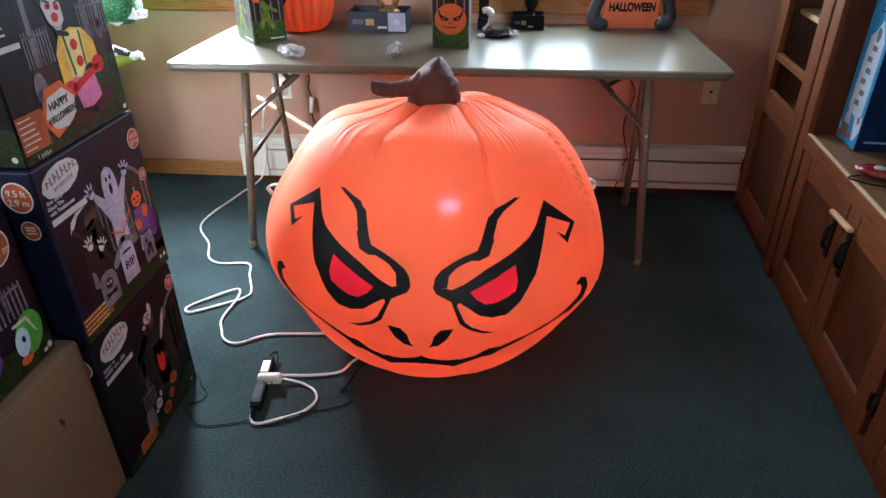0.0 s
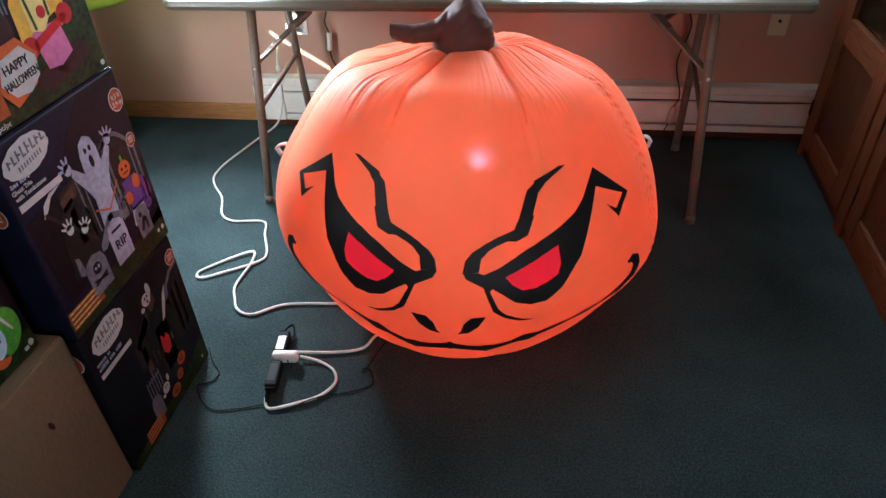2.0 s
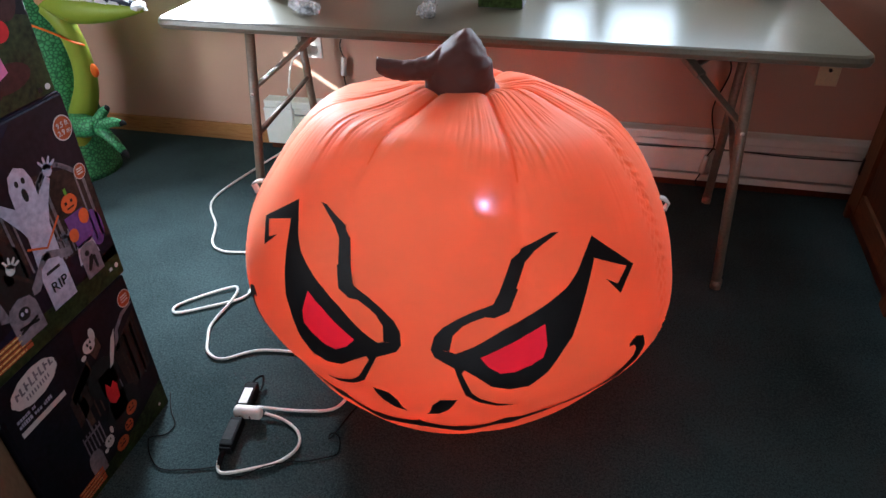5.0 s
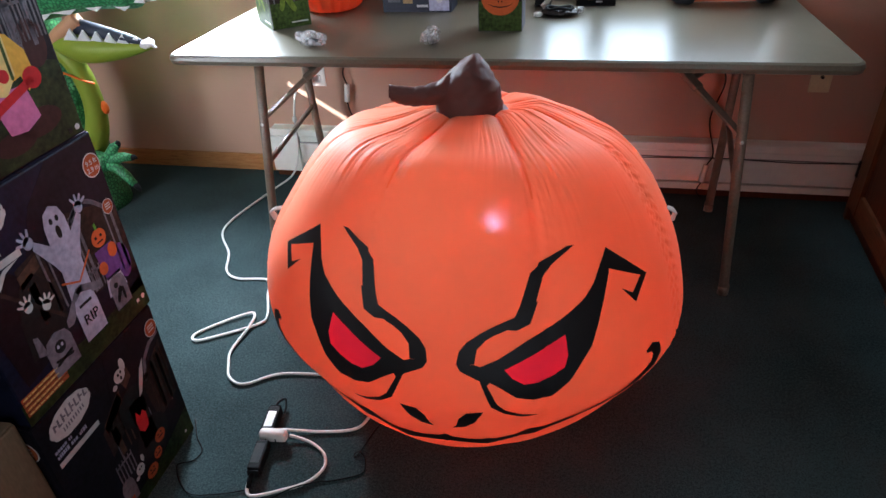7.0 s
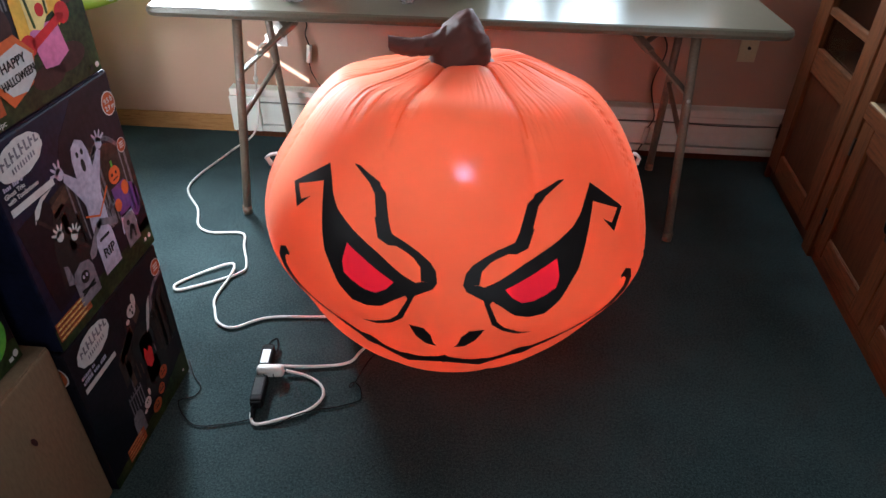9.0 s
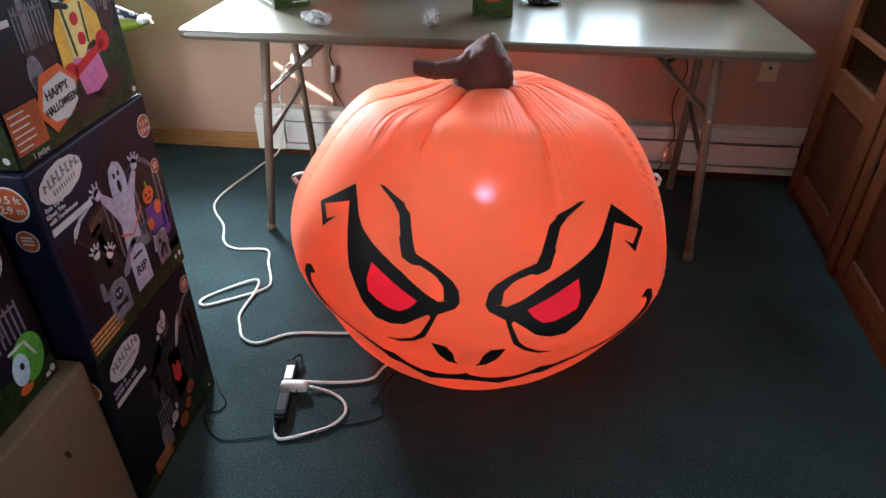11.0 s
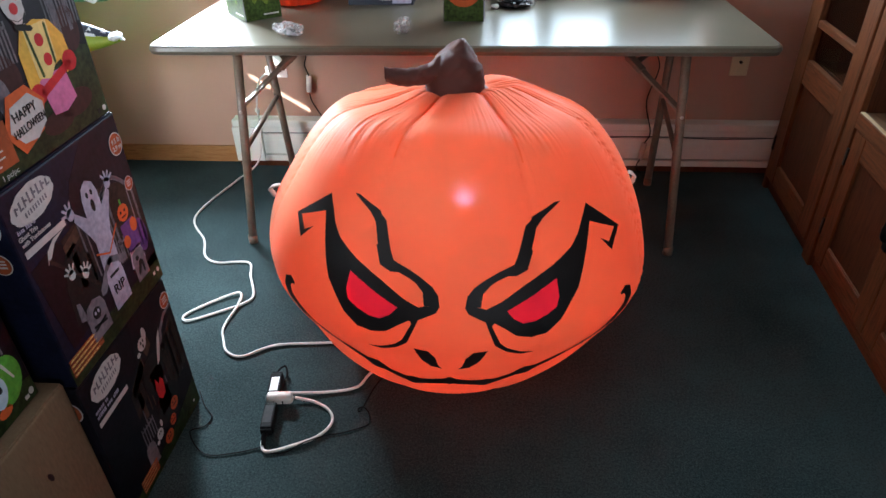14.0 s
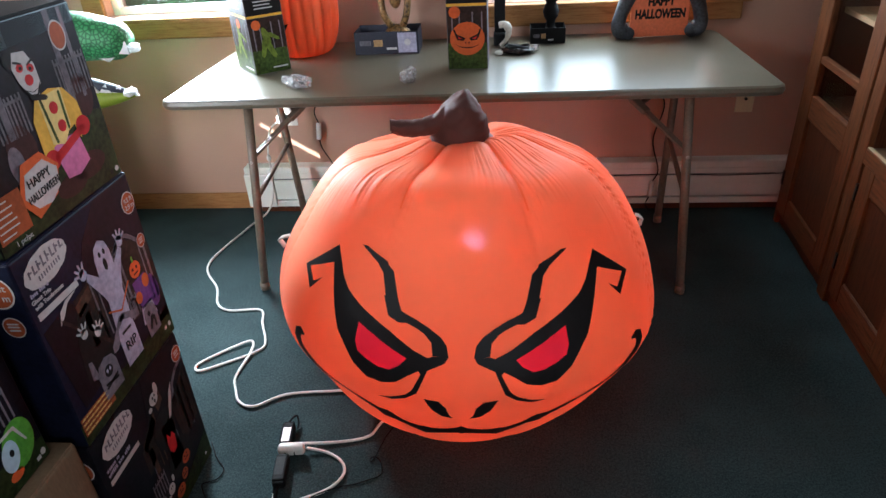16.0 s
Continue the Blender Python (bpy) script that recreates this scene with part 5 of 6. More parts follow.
# ---- the inflatable dinosaur behind the cartons ----


def scales(name):
    mat, nt, p = nodes_of(name)
    tc = nt.nodes.new("ShaderNodeTexCoord")
    cells = put(nt, "ShaderNodeTexVoronoi", Scale=72.0, Randomness=1.0)
    cells.feature = "DISTANCE_TO_EDGE"
    nt.links.new(tc.outputs["Object"], cells.inputs["Vector"])
    ramp = nt.nodes.new("ShaderNodeValToRGB")
    ramp.color_ramp.elements[0].position, ramp.color_ramp.elements[1].position = 0.02, 0.22
    ramp.color_ramp.elements[0].color, ramp.color_ramp.elements[1].color = (0.010, 0.095, 0.033, 1), (0.075, 0.340, 0.125, 1)
    nt.links.new(cells.outputs["Distance"], ramp.inputs[0])
    nt.links.new(ramp.outputs[0], p.inputs["Base Color"])
    p.inputs["Roughness"].default_value = 0.5
    b = put(nt, "ShaderNodeBump", Strength=0.6, Distance=0.006)
    nt.links.new(cells.outputs["Distance"], b.inputs["Height"])
    nt.links.new(b.outputs[0], p.inputs["Normal"])
    return mat


SCALES = scales("green_scales")
LIME = fabric("lime_nylon", (0.24, 0.30, 0.034), (0.3, 0.38, 0.03), 0.15)
CLOTH_WHITE = fabric("white_nylon", (0.74, 0.74, 0.74), (0.7, 0.7, 0.7), 0.3)
MOUTH = surface("dark_mouth", (0.016, 0.022, 0.040), 0.6)
PEACH = fabric("peach_nylon", (0.62, 0.36, 0.20), (0.6, 0.3, 0.15), 0.25)
ORANGE_TRIM = fabric("orange_trim", (0.75, 0.16, 0.02), (0.8, 0.2, 0.03), 0.25)


def dinosaur():
    D = thing("inflatable_dinosaur", pose(-1.30, 2.72, 0), "green and lime inflatable dinosaur with open jaws, behind the cartons", "inflatable")
    line = smooth_line([(-0.07, 0, 0.0), (-0.05, 0, 0.16), (0.030, 0, 0.302), (0.067, 0, 0.376), (0.085, 0, 0.461), (0.080, 0, 0.550), (0.055, 0, 0.620), (0.010, 0, 0.665)], 6)
    part("belly", tube(line, list(map(float, np.interp(np.linspace(0, 1, len(line)), [0, 0.3, 0.6, 0.85, 1], [0.06, 0.045, 0.036, 0.036, 0.030]))), 24), LIME, D, "lime green belly", True)
    line = smooth_line([(-0.12, 0.05, 0.0), (-0.12, 0.05, 0.18), (-0.110, 0.05, 0.32), (-0.088, 0.05, 0.46), (-0.100, 0.05, 0.58), (-0.11, 0.04, 0.68), (-0.13, 0.03, 0.80)], 6)
    part("back", tube(line, list(map(float, np.interp(np.linspace(0, 1, len(line)), [0, 0.4, 0.8, 1], [0.15, 0.115, 0.115, 0.13]))), 28), SCALES, D, "green scaly back", True)
    part("stripe", tube(smooth_line([(-0.075, -0.072, 0.636), (0.0, -0.062, 0.612), (0.055, -0.050, 0.588), (0.100, -0.034, 0.560), (0.125, -0.008, 0.540)], 6), 0.006, 8, flat=0.5), ORANGE_TRIM, D, "orange seam stripe", True)
    part("fin", blob((0.126, 0.0, 0.446), (0.014, 0.014, 0.026), 2, 0.1), ORANGE_TRIM, D, "small orange fin", True)
    # lower jaw
    jaw = smooth_line([(0.0, 0, 0.676), (0.06, 0, 0.675), (0.127, -0.005, 0.667), (0.20, -0.01, 0.664), (0.27, -0.01, 0.664), (0.34, -0.01, 0.669), (0.402, -0.01, 0.676)], 6)
    bm = tube(jaw, list(map(float, np.interp(np.linspace(0, 1, len(jaw)), [0, 0.17, 0.33, 0.5, 0.67, 0.83, 1], [0.022, 0.042, 0.053, 0.045, 0.033, 0.021, 0.008]))), 24, flat=1.0)
    part("lower_jaw", bm, LIME, D, "lime green lower jaw", True)
    part("cheek", tube(smooth_line([(0.0, -0.012, 0.684), (0.05, -0.018, 0.716), (0.10, -0.012, 0.742), (0.14, 0.0, 0.765)], 5), list(map(float, np.linspace(0.016, 0.030, 16))), 16), PEACH, D, "peach cheek", True)
    part("mouth_lining", tube([(0.12, 0.004, 0.738), (0.20, 0.002, 0.722), (0.30, -0.004, 0.702), (0.375, -0.008, 0.686)], [0.030, 0.026, 0.020, 0.010], 16), MOUTH, D, "dark blue mouth lining", True)
    for k in range(7):
        x = 0.12 + 0.045 * k
        w = 0.048 - 0.0052 * k
        bm = bmesh.new()
        a, b, c = bm.verts.new((x - 0.026, -w, 0.706 - 0.005 * k)), bm.verts.new((x + 0.026, -w + 0.004, 0.702 - 0.005 * k)), bm.verts.new((x + 0.004, -w + 0.006, 0.742 - 0.006 * k))
        d2, e2, f2 = (bm.verts.new(v.co + Vector((0, 0.008, 0))) for v in (a, b, c))
        for f in ((a, b, c), (d2, f2, e2), (a, d2, e2, b), (b, e2, f2, c), (c, f2, d2, a)):
            bm.faces.new(f)
        part("tooth", bm, CLOTH_WHITE, D, "white cloth tooth")
    part("jaw_tip", blob((0.385, -0.01, 0.685), (0.026, 0.03, 0.016), 2, 0.3, 4), CLOTH_WHITE, D, "white cloth jaw tip")
    # upper jaw and crown
    top = smooth_line([(-0.16, 0.02, 0.84), (0.0, 0, 0.865), (0.15, -0.005, 0.880), (0.28, -0.01, 0.882), (0.39, -0.01, 0.868), (0.435, -0.01, 0.862)], 6)
    bm = tube(top, list(map(float, np.interp(np.linspace(0, 1, len(top)), [0, 0.3, 0.6, 0.85, 1], [0.12, 0.105, 0.085, 0.066, 0.040]))), 28, flat=0.95)
    part("upper_jaw", bm, SCALES, D, "green scaly snout", True)
    bm = bmesh.new()
    lip = [(0.05, 0.785), (0.16, 0.806), (0.26, 0.815), (0.36, 0.815), (0.44, 0.838)]
    ups = [bm.verts.new((x, -0.062 + 0.05 * (x - 0.05), z + 0.03)) for x, z in lip]
    zig = []
    for i, (x, z) in enumerate(lip):
        zig.append(bm.verts.new((x + 0.01, -0.066 + 0.05 * (x - 0.05), z - 0.012)))
        if i < len(lip) - 1:
            zig.append(bm.verts.new((x + 0.05, -0.064 + 0.05 * (x - 0.05), z + 0.014)))
    bm.faces.new(ups + zig[::-1])
    bmesh.ops.triangulate(bm, faces=bm.faces)
    bmesh.ops.solidify(bm, geom=bm.faces[:], thickness=0.006)
    part("upper_teeth", bm, CLOTH_WHITE, D, "white cloth upper teeth")
    part("snout_tip", blob((0.445, -0.012, 0.842), (0.026, 0.024, 0.016), 2, 0.35, 2), CLOTH_WHITE, D, "white cloth snout tip")
    # forelimb with three clawed toes
    part("limb", tube(smooth_line([(0.0, -0.03, 0.24), (0.06, -0.06, 0.25), (0.115, -0.06, 0.25)], 5), [0.05, 0.048, 0.046, 0.045, 0.044, 0.043, 0.042, 0.040, 0.038, 0.036, 0.032], 18), SCALES, D, "green scaly limb", True)
    for tip in ((0.160, -0.04, 0.318), (0.212, -0.05, 0.270), (0.220, -0.09, 0.175)):
        a, b = Vector((0.11, -0.06, 0.248)), Vector(tip)
        toe = part("toe", tube([a, a.lerp(b, 0.35) + Vector((0, 0, 0.012)), a.lerp(b, 0.7) + Vector((0, 0, 0.01)), b], [0.026, 0.021, 0.018, 0.013], 14), SCALES, D, "green scaly toe", True)
        part("claw", tube([b - (b - a) * 0.08, b + (b - a) * 0.10, b + (b - a) * 0.20 + Vector((0, 0, -0.008))], [0.013, 0.010, 0.003], 10), BLACK, toe, "black claw", True)
    return D


dinosaur()

# ---- things on the folding table ----
TZ = 0.7402


def shop_box(m, w, d, h, label, orange_face=False):
    """A tall retail box with a white top, a black band, a yellow line and a picture."""
    b = thing("decoration_box", m, label, "box")
    part("carton_body", block(-w / 2, w / 2, 0, d, 0, h, 0.002, 2), INK["grey"], b)
    F = Matrix.Translation((-w / 2, 0, 0)) @ FACE
    S = Matrix.Translation((-w / 2, 0, 0)) @ Matrix(((0, 0, -1, 0), (-1, 0, 0, d), (0, 1, 0, 0), (0, 0, 0, 1)))
    R = Matrix.Translation((w / 2, 0, 0)) @ SIDE
    for nm, face, ww in (("front", F, w), ("side", S, d), ("end", R, d)):
        if orange_face and nm == "end":
            continue

        def put_on(name, ink, layer, *outs):
            for o in outs:
                part(name, plate(o, face @ Matrix.Translation((0, 0, 0.0004 * layer)), 0.0004), INK[ink], b)

        e = 0.002
        put_on("lawn", "moss", 0, rect(e, ww - e, e, h * 0.26))
        put_on("picture", "porch", 0, rect(e, ww - e, h * 0.26, h * 0.60))
        put_on("black_band", "black", 0, rect(e, ww - e, h * 0.63, h * (0.98 if orange_face else 0.80)))
        put_on("yellow_line", "yellow", 1, rect(e, ww - e, h * 0.605, h * 0.63))
        put_on("porch_post", "stone", 1, *[rect(ww * q, ww * q + 0.004, h * 0.26, h * 0.55) for q in (0.12, 0.3, 0.62, 0.85)])
        put_on("small_print", "white", 2, *[rect(ww * 0.25, ww * (0.75 - 0.06 * (k % 2)), h * (0.76 - 0.035 * k), h * (0.772 - 0.035 * k)) for k in range(3)])
        if orange_face:
            put_on("pumpkin_picture", "orange", 2, oval(ww * 0.5, h * 0.30, ww * 0.43, ww * 0.40, 26))
            put_on("pumpkin_face", "black", 3, [(ww * 0.22, h * 0.36), (ww * 0.28, h * 0.325), (ww * 0.42, h * 0.30), (ww * 0.30, h * 0.30)], [(ww * 0.78, h * 0.36), (ww * 0.72, h * 0.325), (ww * 0.58, h * 0.30), (ww * 0.70, h * 0.30)],
                   [(ww * 0.18, h * 0.25), (ww * 0.35, h * 0.225), (ww * 0.5, h * 0.218), (ww * 0.65, h * 0.225), (ww * 0.82, h * 0.25), (ww * 0.65, h * 0.215), (ww * 0.5, h * 0.207), (ww * 0.35, h * 0.215)])
            put_on("pumpkin_face", "black", 3, [(ww * 0.14, h * 0.40), (ww * 0.20, h * 0.385), (ww * 0.24, h * 0.345), (ww * 0.46, h * 0.305), (ww * 0.40, h * 0.282), (ww * 0.26, h * 0.288), (ww * 0.20, h * 0.33)],
                   [(ww * 0.86, h * 0.40), (ww * 0.80, h * 0.385), (ww * 0.76, h * 0.345), (ww * 0.54, h * 0.305), (ww * 0.60, h * 0.282), (ww * 0.74, h * 0.288), (ww * 0.80, h * 0.33)],
                   oval(ww * 0.46, h * 0.262, ww * 0.016, h * 0.010, 10), oval(ww * 0.54, h * 0.262, ww * 0.016, h * 0.010, 10))
            put_on("pumpkin_eye", "red", 4, [(ww * 0.26, h * 0.325), (ww * 0.38, h * 0.302), (ww * 0.29, h * 0.296)], [(ww * 0.74, h * 0.325), (ww * 0.62, h * 0.302), (ww * 0.71, h * 0.296)])
            put_on("picture_badge", "orange", 2, oval(ww * 0.2, h * 0.55, ww * 0.14, ww * 0.14))
        else:
            put_on("lime_figure", "lime", 2, oval(ww * 0.45, h * 0.40, 0.012, 0.032, 16, 0.3), limb((ww * 0.42, h * 0.36), (ww * 0.62, h * 0.18), 0.012, 0.008), limb((ww * 0.40, h * 0.36), (ww * 0.30, h * 0.20), 0.010, 0.007), limb((ww * 0.55, h * 0.42), (ww * 0.78, h * 0.36), 0.007, 0.005))
            put_on("picture_badge", "orange", 3, oval(ww * 0.5 if nm == "side" else ww * 0.22, h * 0.53, 0.016, 0.016))
            put_on("caption", "white", 3, rect(ww * 0.5, ww * 0.92, h * 0.05, h * 0.065))
    return b


shop_box(pose(-0.372, 2.712, TZ, 0, 0, 40), 0.128, 0.170, 0.305, "green and black retail box with lime figures, standing cornerwise")
shop_box(pose(0.3025, 2.676, TZ, 0, 0, -1), 0.131, 0.085, 0.330, "narrow retail box with an orange pumpkin picture", True)

jack = thing("jack_o_lantern", pose(-0.332, 2.985, TZ, 0, 0, 0), "orange plastic pumpkin with deep ribs and a cut mouth", "decoration")
prof = [(0.05, 0.0), (0.090, 0.003), (0.115, 0.03), (0.132, 0.08), (0.140, 0.13), (0.140, 0.19), (0.11, 0.24), (0.06, 0.265), (0.02, 0.262)]
PLASTIC_ORANGE = fabric("orange_plastic", (0.80, 0.21, 0.085), (0.9, 0.20, 0.07), 0.35)
part("shell", lathe([(r, z) for r, z in [tuple(p[:2]) for p in smooth_line([(a, b, 0) for a, b in prof], 4)]], 120, lobes=20, depth=0.10), PLASTIC_ORANGE, jack, smooth=True)
part("mouth", plate([(-0.09, 0.07), (-0.03, 0.060), (0.03, 0.072), (0.065, 0.115), (0.03, 0.100), (0.005, 0.108), (-0.02, 0.088), (-0.05, 0.105), (-0.09, 0.10)], Matrix.Rotation(radians(-34), 4, "Z") @ Matrix.Translation((0.012, -0.124, 0.02)) @ FACE, 0.012), BLACK, jack, "dark cut mouth")
part("stalk", tube([(0, 0, 0.255), (0.005, 0, 0.29), (0.02, 0, 0.31)], [0.02, 0.016, 0.014], 12), INK["moss"], jack, smooth=True)


def tray(name, m, w, d, h, wall, ink, label, patch=None):
    t = thing(name, m, label, "display tray")
    part("tray_floor", block(-w / 2, w / 2, 0, d, 0, 0.004), ink, t)
    part("tray_wall", block(-w / 2, w / 2, 0, wall, 0.004, h, 0.001), ink, t)
    part("tray_wall", block(-w / 2, w / 2, d - wall, d, 0.004, h * 1.05, 0.001), ink, t)
    for a in (-w / 2, w / 2 - wall):
        part("tray_wall", block(a, a + wall, wall, d - wall, 0.004, h, 0.001), ink, t)
    F = Matrix.Translation((-w / 2, 0, 0)) @ FACE
    part("small_print", plate(rect(w * 0.30, w * 0.44, h * 0.35, h * 0.65), F, 0.0005), INK["tan"], t)
    part("caption", plate(rect(w * 0.08, w * 0.26, h * 0.4, h * 0.62), F, 0.0005), INK["grey"], t)
    part("small_print", plate(rect(w * 0.5, w * 0.66, h * 0.2, h * 0.3), F, 0.0005), INK["white"], t)
    if patch:
        part("side_label", plate(rect(w * 0.68, w * 0.97, h * 0.06, h * 0.94), F, 0.0005), INK[patch], t, "lilac printed label")
        part("label_badge", plate(oval(w * 0.83, h * 0.52, w * 0.05, w * 0.05), Matrix.Translation((0, -0.0005, 0)) @ F, 0.0005), INK["white"], t)
    return t


TRAY = surface("tray_card", (0.012, 0.013, 0.030), 0.5, vary=0.25)
tray("display_tray", pose(-0.008, 2.920, TZ), 0.236, 0.115, 0.080, 0.003, TRAY, "dark blue cardboard display tray holding a figurine", "ghost")
GOLD = surface("aged_gold", (0.25, 0.14, 0.05), 0.4, 0.4, vary=0.45, scale=30.0, bump=0.4)
fig = blob((0, 0, 0.045), (0.05, 0.035, 0.045), 3, 0.12, 3)
tube(smooth_line([(-0.02, 0, 0.08), (-0.045, -0.01, 0.13), (-0.05, 0, 0.19), (-0.03, 0, 0.24)], 5), 0.013, 10, fig)
tube(smooth_line([(0.02, 0, 0.08), (0.04, -0.01, 0.13), (0.045, 0, 0.19), (0.03, 0, 0.24)], 5), 0.013, 10, fig)
blob((0, 0, 0.175), (0.022, 0.022, 0.03), 2, 0.1, 2, fig)
blob((0, 0, 0.26), (0.04, 0.035, 0.04), 3, 0.1, 6, fig)
ob = part("figurine", fig, GOLD, smooth=True)
ob.matrix_world = pose(0.028, 2.976, TZ + 0.0045)
tagged(ob, "aged gold and brown plaster figurine in the tray", "figurine")

tray("display_tray", pose(0.581, 3.003, TZ), 0.128, 0.085, 0.056, 0.003, BLACK, "small black cardboard tray holding a dark ornament")
orn = thing("ornament", pose(0.592, 3.045, TZ + 0.0045), "black turned ornament with a teal glass dome", "ornament")
part("base", lathe([(0.040, 0), (0.040, 0.02), (0.026, 0.035), (0.016, 0.05), (0.016, 0.07), (0.026, 0.085), (0.030, 0.105), (0.024, 0.122), (0.018, 0.135), (0.03, 0.150), (0.045, 0.158)], 28), BLACK, orn, smooth=True)
part("dome", lathe([(0.044, 0.159), (0.047, 0.19), (0.046, 0.22), (0.03, 0.25), (0.01, 0.258)], 28), surface("teal_glass", (0.12, 0.30, 0.30), 0.15, vary=0.15), orn, "teal glass dome", True)
part("wadding", blob((0, -0.014, 0.026), (0.050, 0.020, 0.020), 3, 0.25, 5), WHITE, orn, "white packing", True)

stand = thing("skeleton_ornament", pose(0.403, 3.02, TZ), "dark stand with a bone-coloured claw", "ornament")
part("base", block(-0.022, 0.032, -0.03, 0.03, 0, 0.045, 0.006, 2), BLACK, stand)
part("post", block(-0.018, 0.022, -0.01, 0.025, 0.045, 0.26, 0.004, 2), BLACK, stand)
part("claw", tube(smooth_line([(0.0, -0.03, 0.075), (0.022, -0.035, 0.078), (0.034, -0.045, 0.058), (0.026, -0.055, 0.030), (0.004, -0.062, 0.008)], 5), [0.012] * 6 + [0.014] * 4 + [0.011] * 4 + [0.008] * 4 + [0.007] * 3, 12), surface("bone", (0.58, 0.54, 0.46), 0.6, vary=0.15, scale=30.0), stand, "bone-coloured claw", True)

disc = thing("dark_wrapper", pose(0.468, 2.872, TZ), "crumpled dark foil wrapper with clear ends", "wrapper")
bm = bmesh.new()
blob((0, 0, 0.012), (0.058, 0.034, 0.012), 4, 0.22, 8, bm, 4.0)
part("pouch", bm, surface("dark_foil", (0.025, 0.018, 0.018), 0.22, 0.3, vary=0.4, scale=40.0, bump=0.5), disc, smooth=True)
ring = [(0.040 * math.cos(a), 0.020 * math.sin(a) - 0.002, 0.024 + 0.003 * math.sin(3 * a)) for a in np.linspace(0, 2 * math.pi, 25)]
part("coil", tube(ring, 0.005, 8), BLACK, disc, "coiled dark cable")
part("foil_end", blob((0.062, 0.022, 0.012), (0.016, 0.013, 0.011), 3, 0.6, 1, None, 3.0), FILM, disc, "clear film end")
part("foil_end", blob((-0.066, -0.018, 0.008), (0.014, 0.009, 0.008), 3, 0.6, 2, None, 3.0), WHITE, disc, "pale film end")


def film_bag(at, size, seed, label, dark):
    b = thing("cellophane_bag", pose(at[0], at[1], TZ, 0, 0, at[2]), label, "bag")
    def crumple(at, size, sub, k):
        bm = blob(at, size, sub, 0.5, k, None, 1.6)
        for v in bm.verts:
            d = noise.cell_vector(v.co * 70 + Vector((k, 0, 0))) - Vector((0.5, 0.5, 0.5))
            v.co += Vector((d.x * 0.34 * size[0], d.y * 0.34 * size[1], d.z * 0.42 * size[2]))
            v.co.z = max(v.co.z, 0.0006)
        return bm

    part("film", crumple((0, 0, size[2] * 0.85), size, 3, seed), FILM, b)
    part("film_ear", crumple((-size[0] * 1.0, 0.004, size[2] * 1.0), (size[0] * 0.62, 0.010, size[2] * 0.62), 2, seed + 3), FILM, b)
    part("film_ear", crumple((size[0] * 1.0, 0.004, size[2] * 1.1), (size[0] * 0.55, 0.010, size[2] * 0.55), 2, seed + 5), FILM, b)
    part("contents", blob((0.004, -0.004, size[2] * 0.55), (size[0] * 0.6, size[1] * 0.6, size[2] * 0.5), 3, 0.3, seed), dark, b, "small parts inside", True)
    return b


film_bag((-0.232, 2.515, -8), (0.034, 0.024, 0.022), 3, "clear crumpled cellophane bag with dark hardware", surface("hardware", (0.16, 0.17, 0.18), 0.35, 0.6, vary=0.5, scale=60.0))
film_bag((0.120, 2.540, 70), (0.028, 0.021, 0.024), 9, "clear crumpled cellophane bag with white stakes", surface("white_stakes", (0.62, 0.56, 0.55), 0.5, vary=0.3, scale=50.0))


def greeting_sign():
    s = thing("greeting_sign", pose(0.985, 3.055, TZ, 0, 0, 3), "orange greeting sign with thick grey scrolled sides", "sign")
    ORANGE = surface("sign_orange", (0.80, 0.18, 0.07), 0.5, vary=0.10, scale=9.0, bump=0.05)
    GREY = surface("sign_grey", (0.045, 0.050, 0.060), 0.45, vary=0.4, scale=18.0, bump=0.25)
    part("panel", block(-0.105, 0.105, -0.012, 0.004, 0.004, 0.30, 0.006, 3), ORANGE, s, "orange panel")
    for q in (-1, 1):
        line = smooth_line([(q * 0.118, -0.012, 0.028), (q * 0.140, -0.012, 0.031), (q * 0.148, -0.012, 0.060), (q * 0.136, -0.012, 0.105), (q * 0.118, -0.012, 0.16), (q * 0.125, -0.012, 0.22), (q * 0.145, -0.012, 0.28)], 6)
        part("scroll", tube(line, [0.027 + 0.003 * math.sin(0.3 * k) for k in range(len(line))], 18), GREY, s, "grey scrolled side", True)
        part("curl", tube([(q * 0.114, -0.036, 0.023), (q * 0.114, 0.012, 0.023)], [0.022, 0.020], 20), GREY, s, smooth=True)
    F = Matrix.Translation((0, -0.0125, 0)) @ FACE
    words("HALLOWEEN", F @ pose(0, 0.083, 0), 0.043, INK["black"], s, squeeze=0.70, fat=0.0022)
    words("HAPPY", F @ pose(0, 0.126, 0), 0.040, INK["black"], s, squeeze=0.78, fat=0.0022)
    return s


greeting_sign()

# ---- the oak wall unit ----
UNIT = pose(1.536, 2.919, 0, 0, 0, math.degrees(math.atan2(-0.9974, -0.0715)))
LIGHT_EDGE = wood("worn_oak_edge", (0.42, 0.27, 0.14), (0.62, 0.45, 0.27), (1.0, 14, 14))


def pull(parent, s, z):
    h = part("handle", tube(smooth_line([(s, -0.006, z + 0.040), (s, -0.018, z + 0.030), (s + 0.003, -0.022, z), (s, -0.018, z - 0.030), (s, -0.006, z - 0.040)], 5), [0.0045] * 5 + [0.006] * 5 + [0.007] * 5 + [0.006] * 6, 10), IRON, parent, "black iron pull", True)
    part("back_plate", block(s - 0.012, s + 0.012, -0.006, -0.0015, z - 0.068, z + 0.068, 0.004, 2), IRON, h)
    part("pull_knob", blob((s + 0.002, -0.021, z - 0.004), (0.011, 0.008, 0.016), 2), IRON, h, smooth=True)
    return h


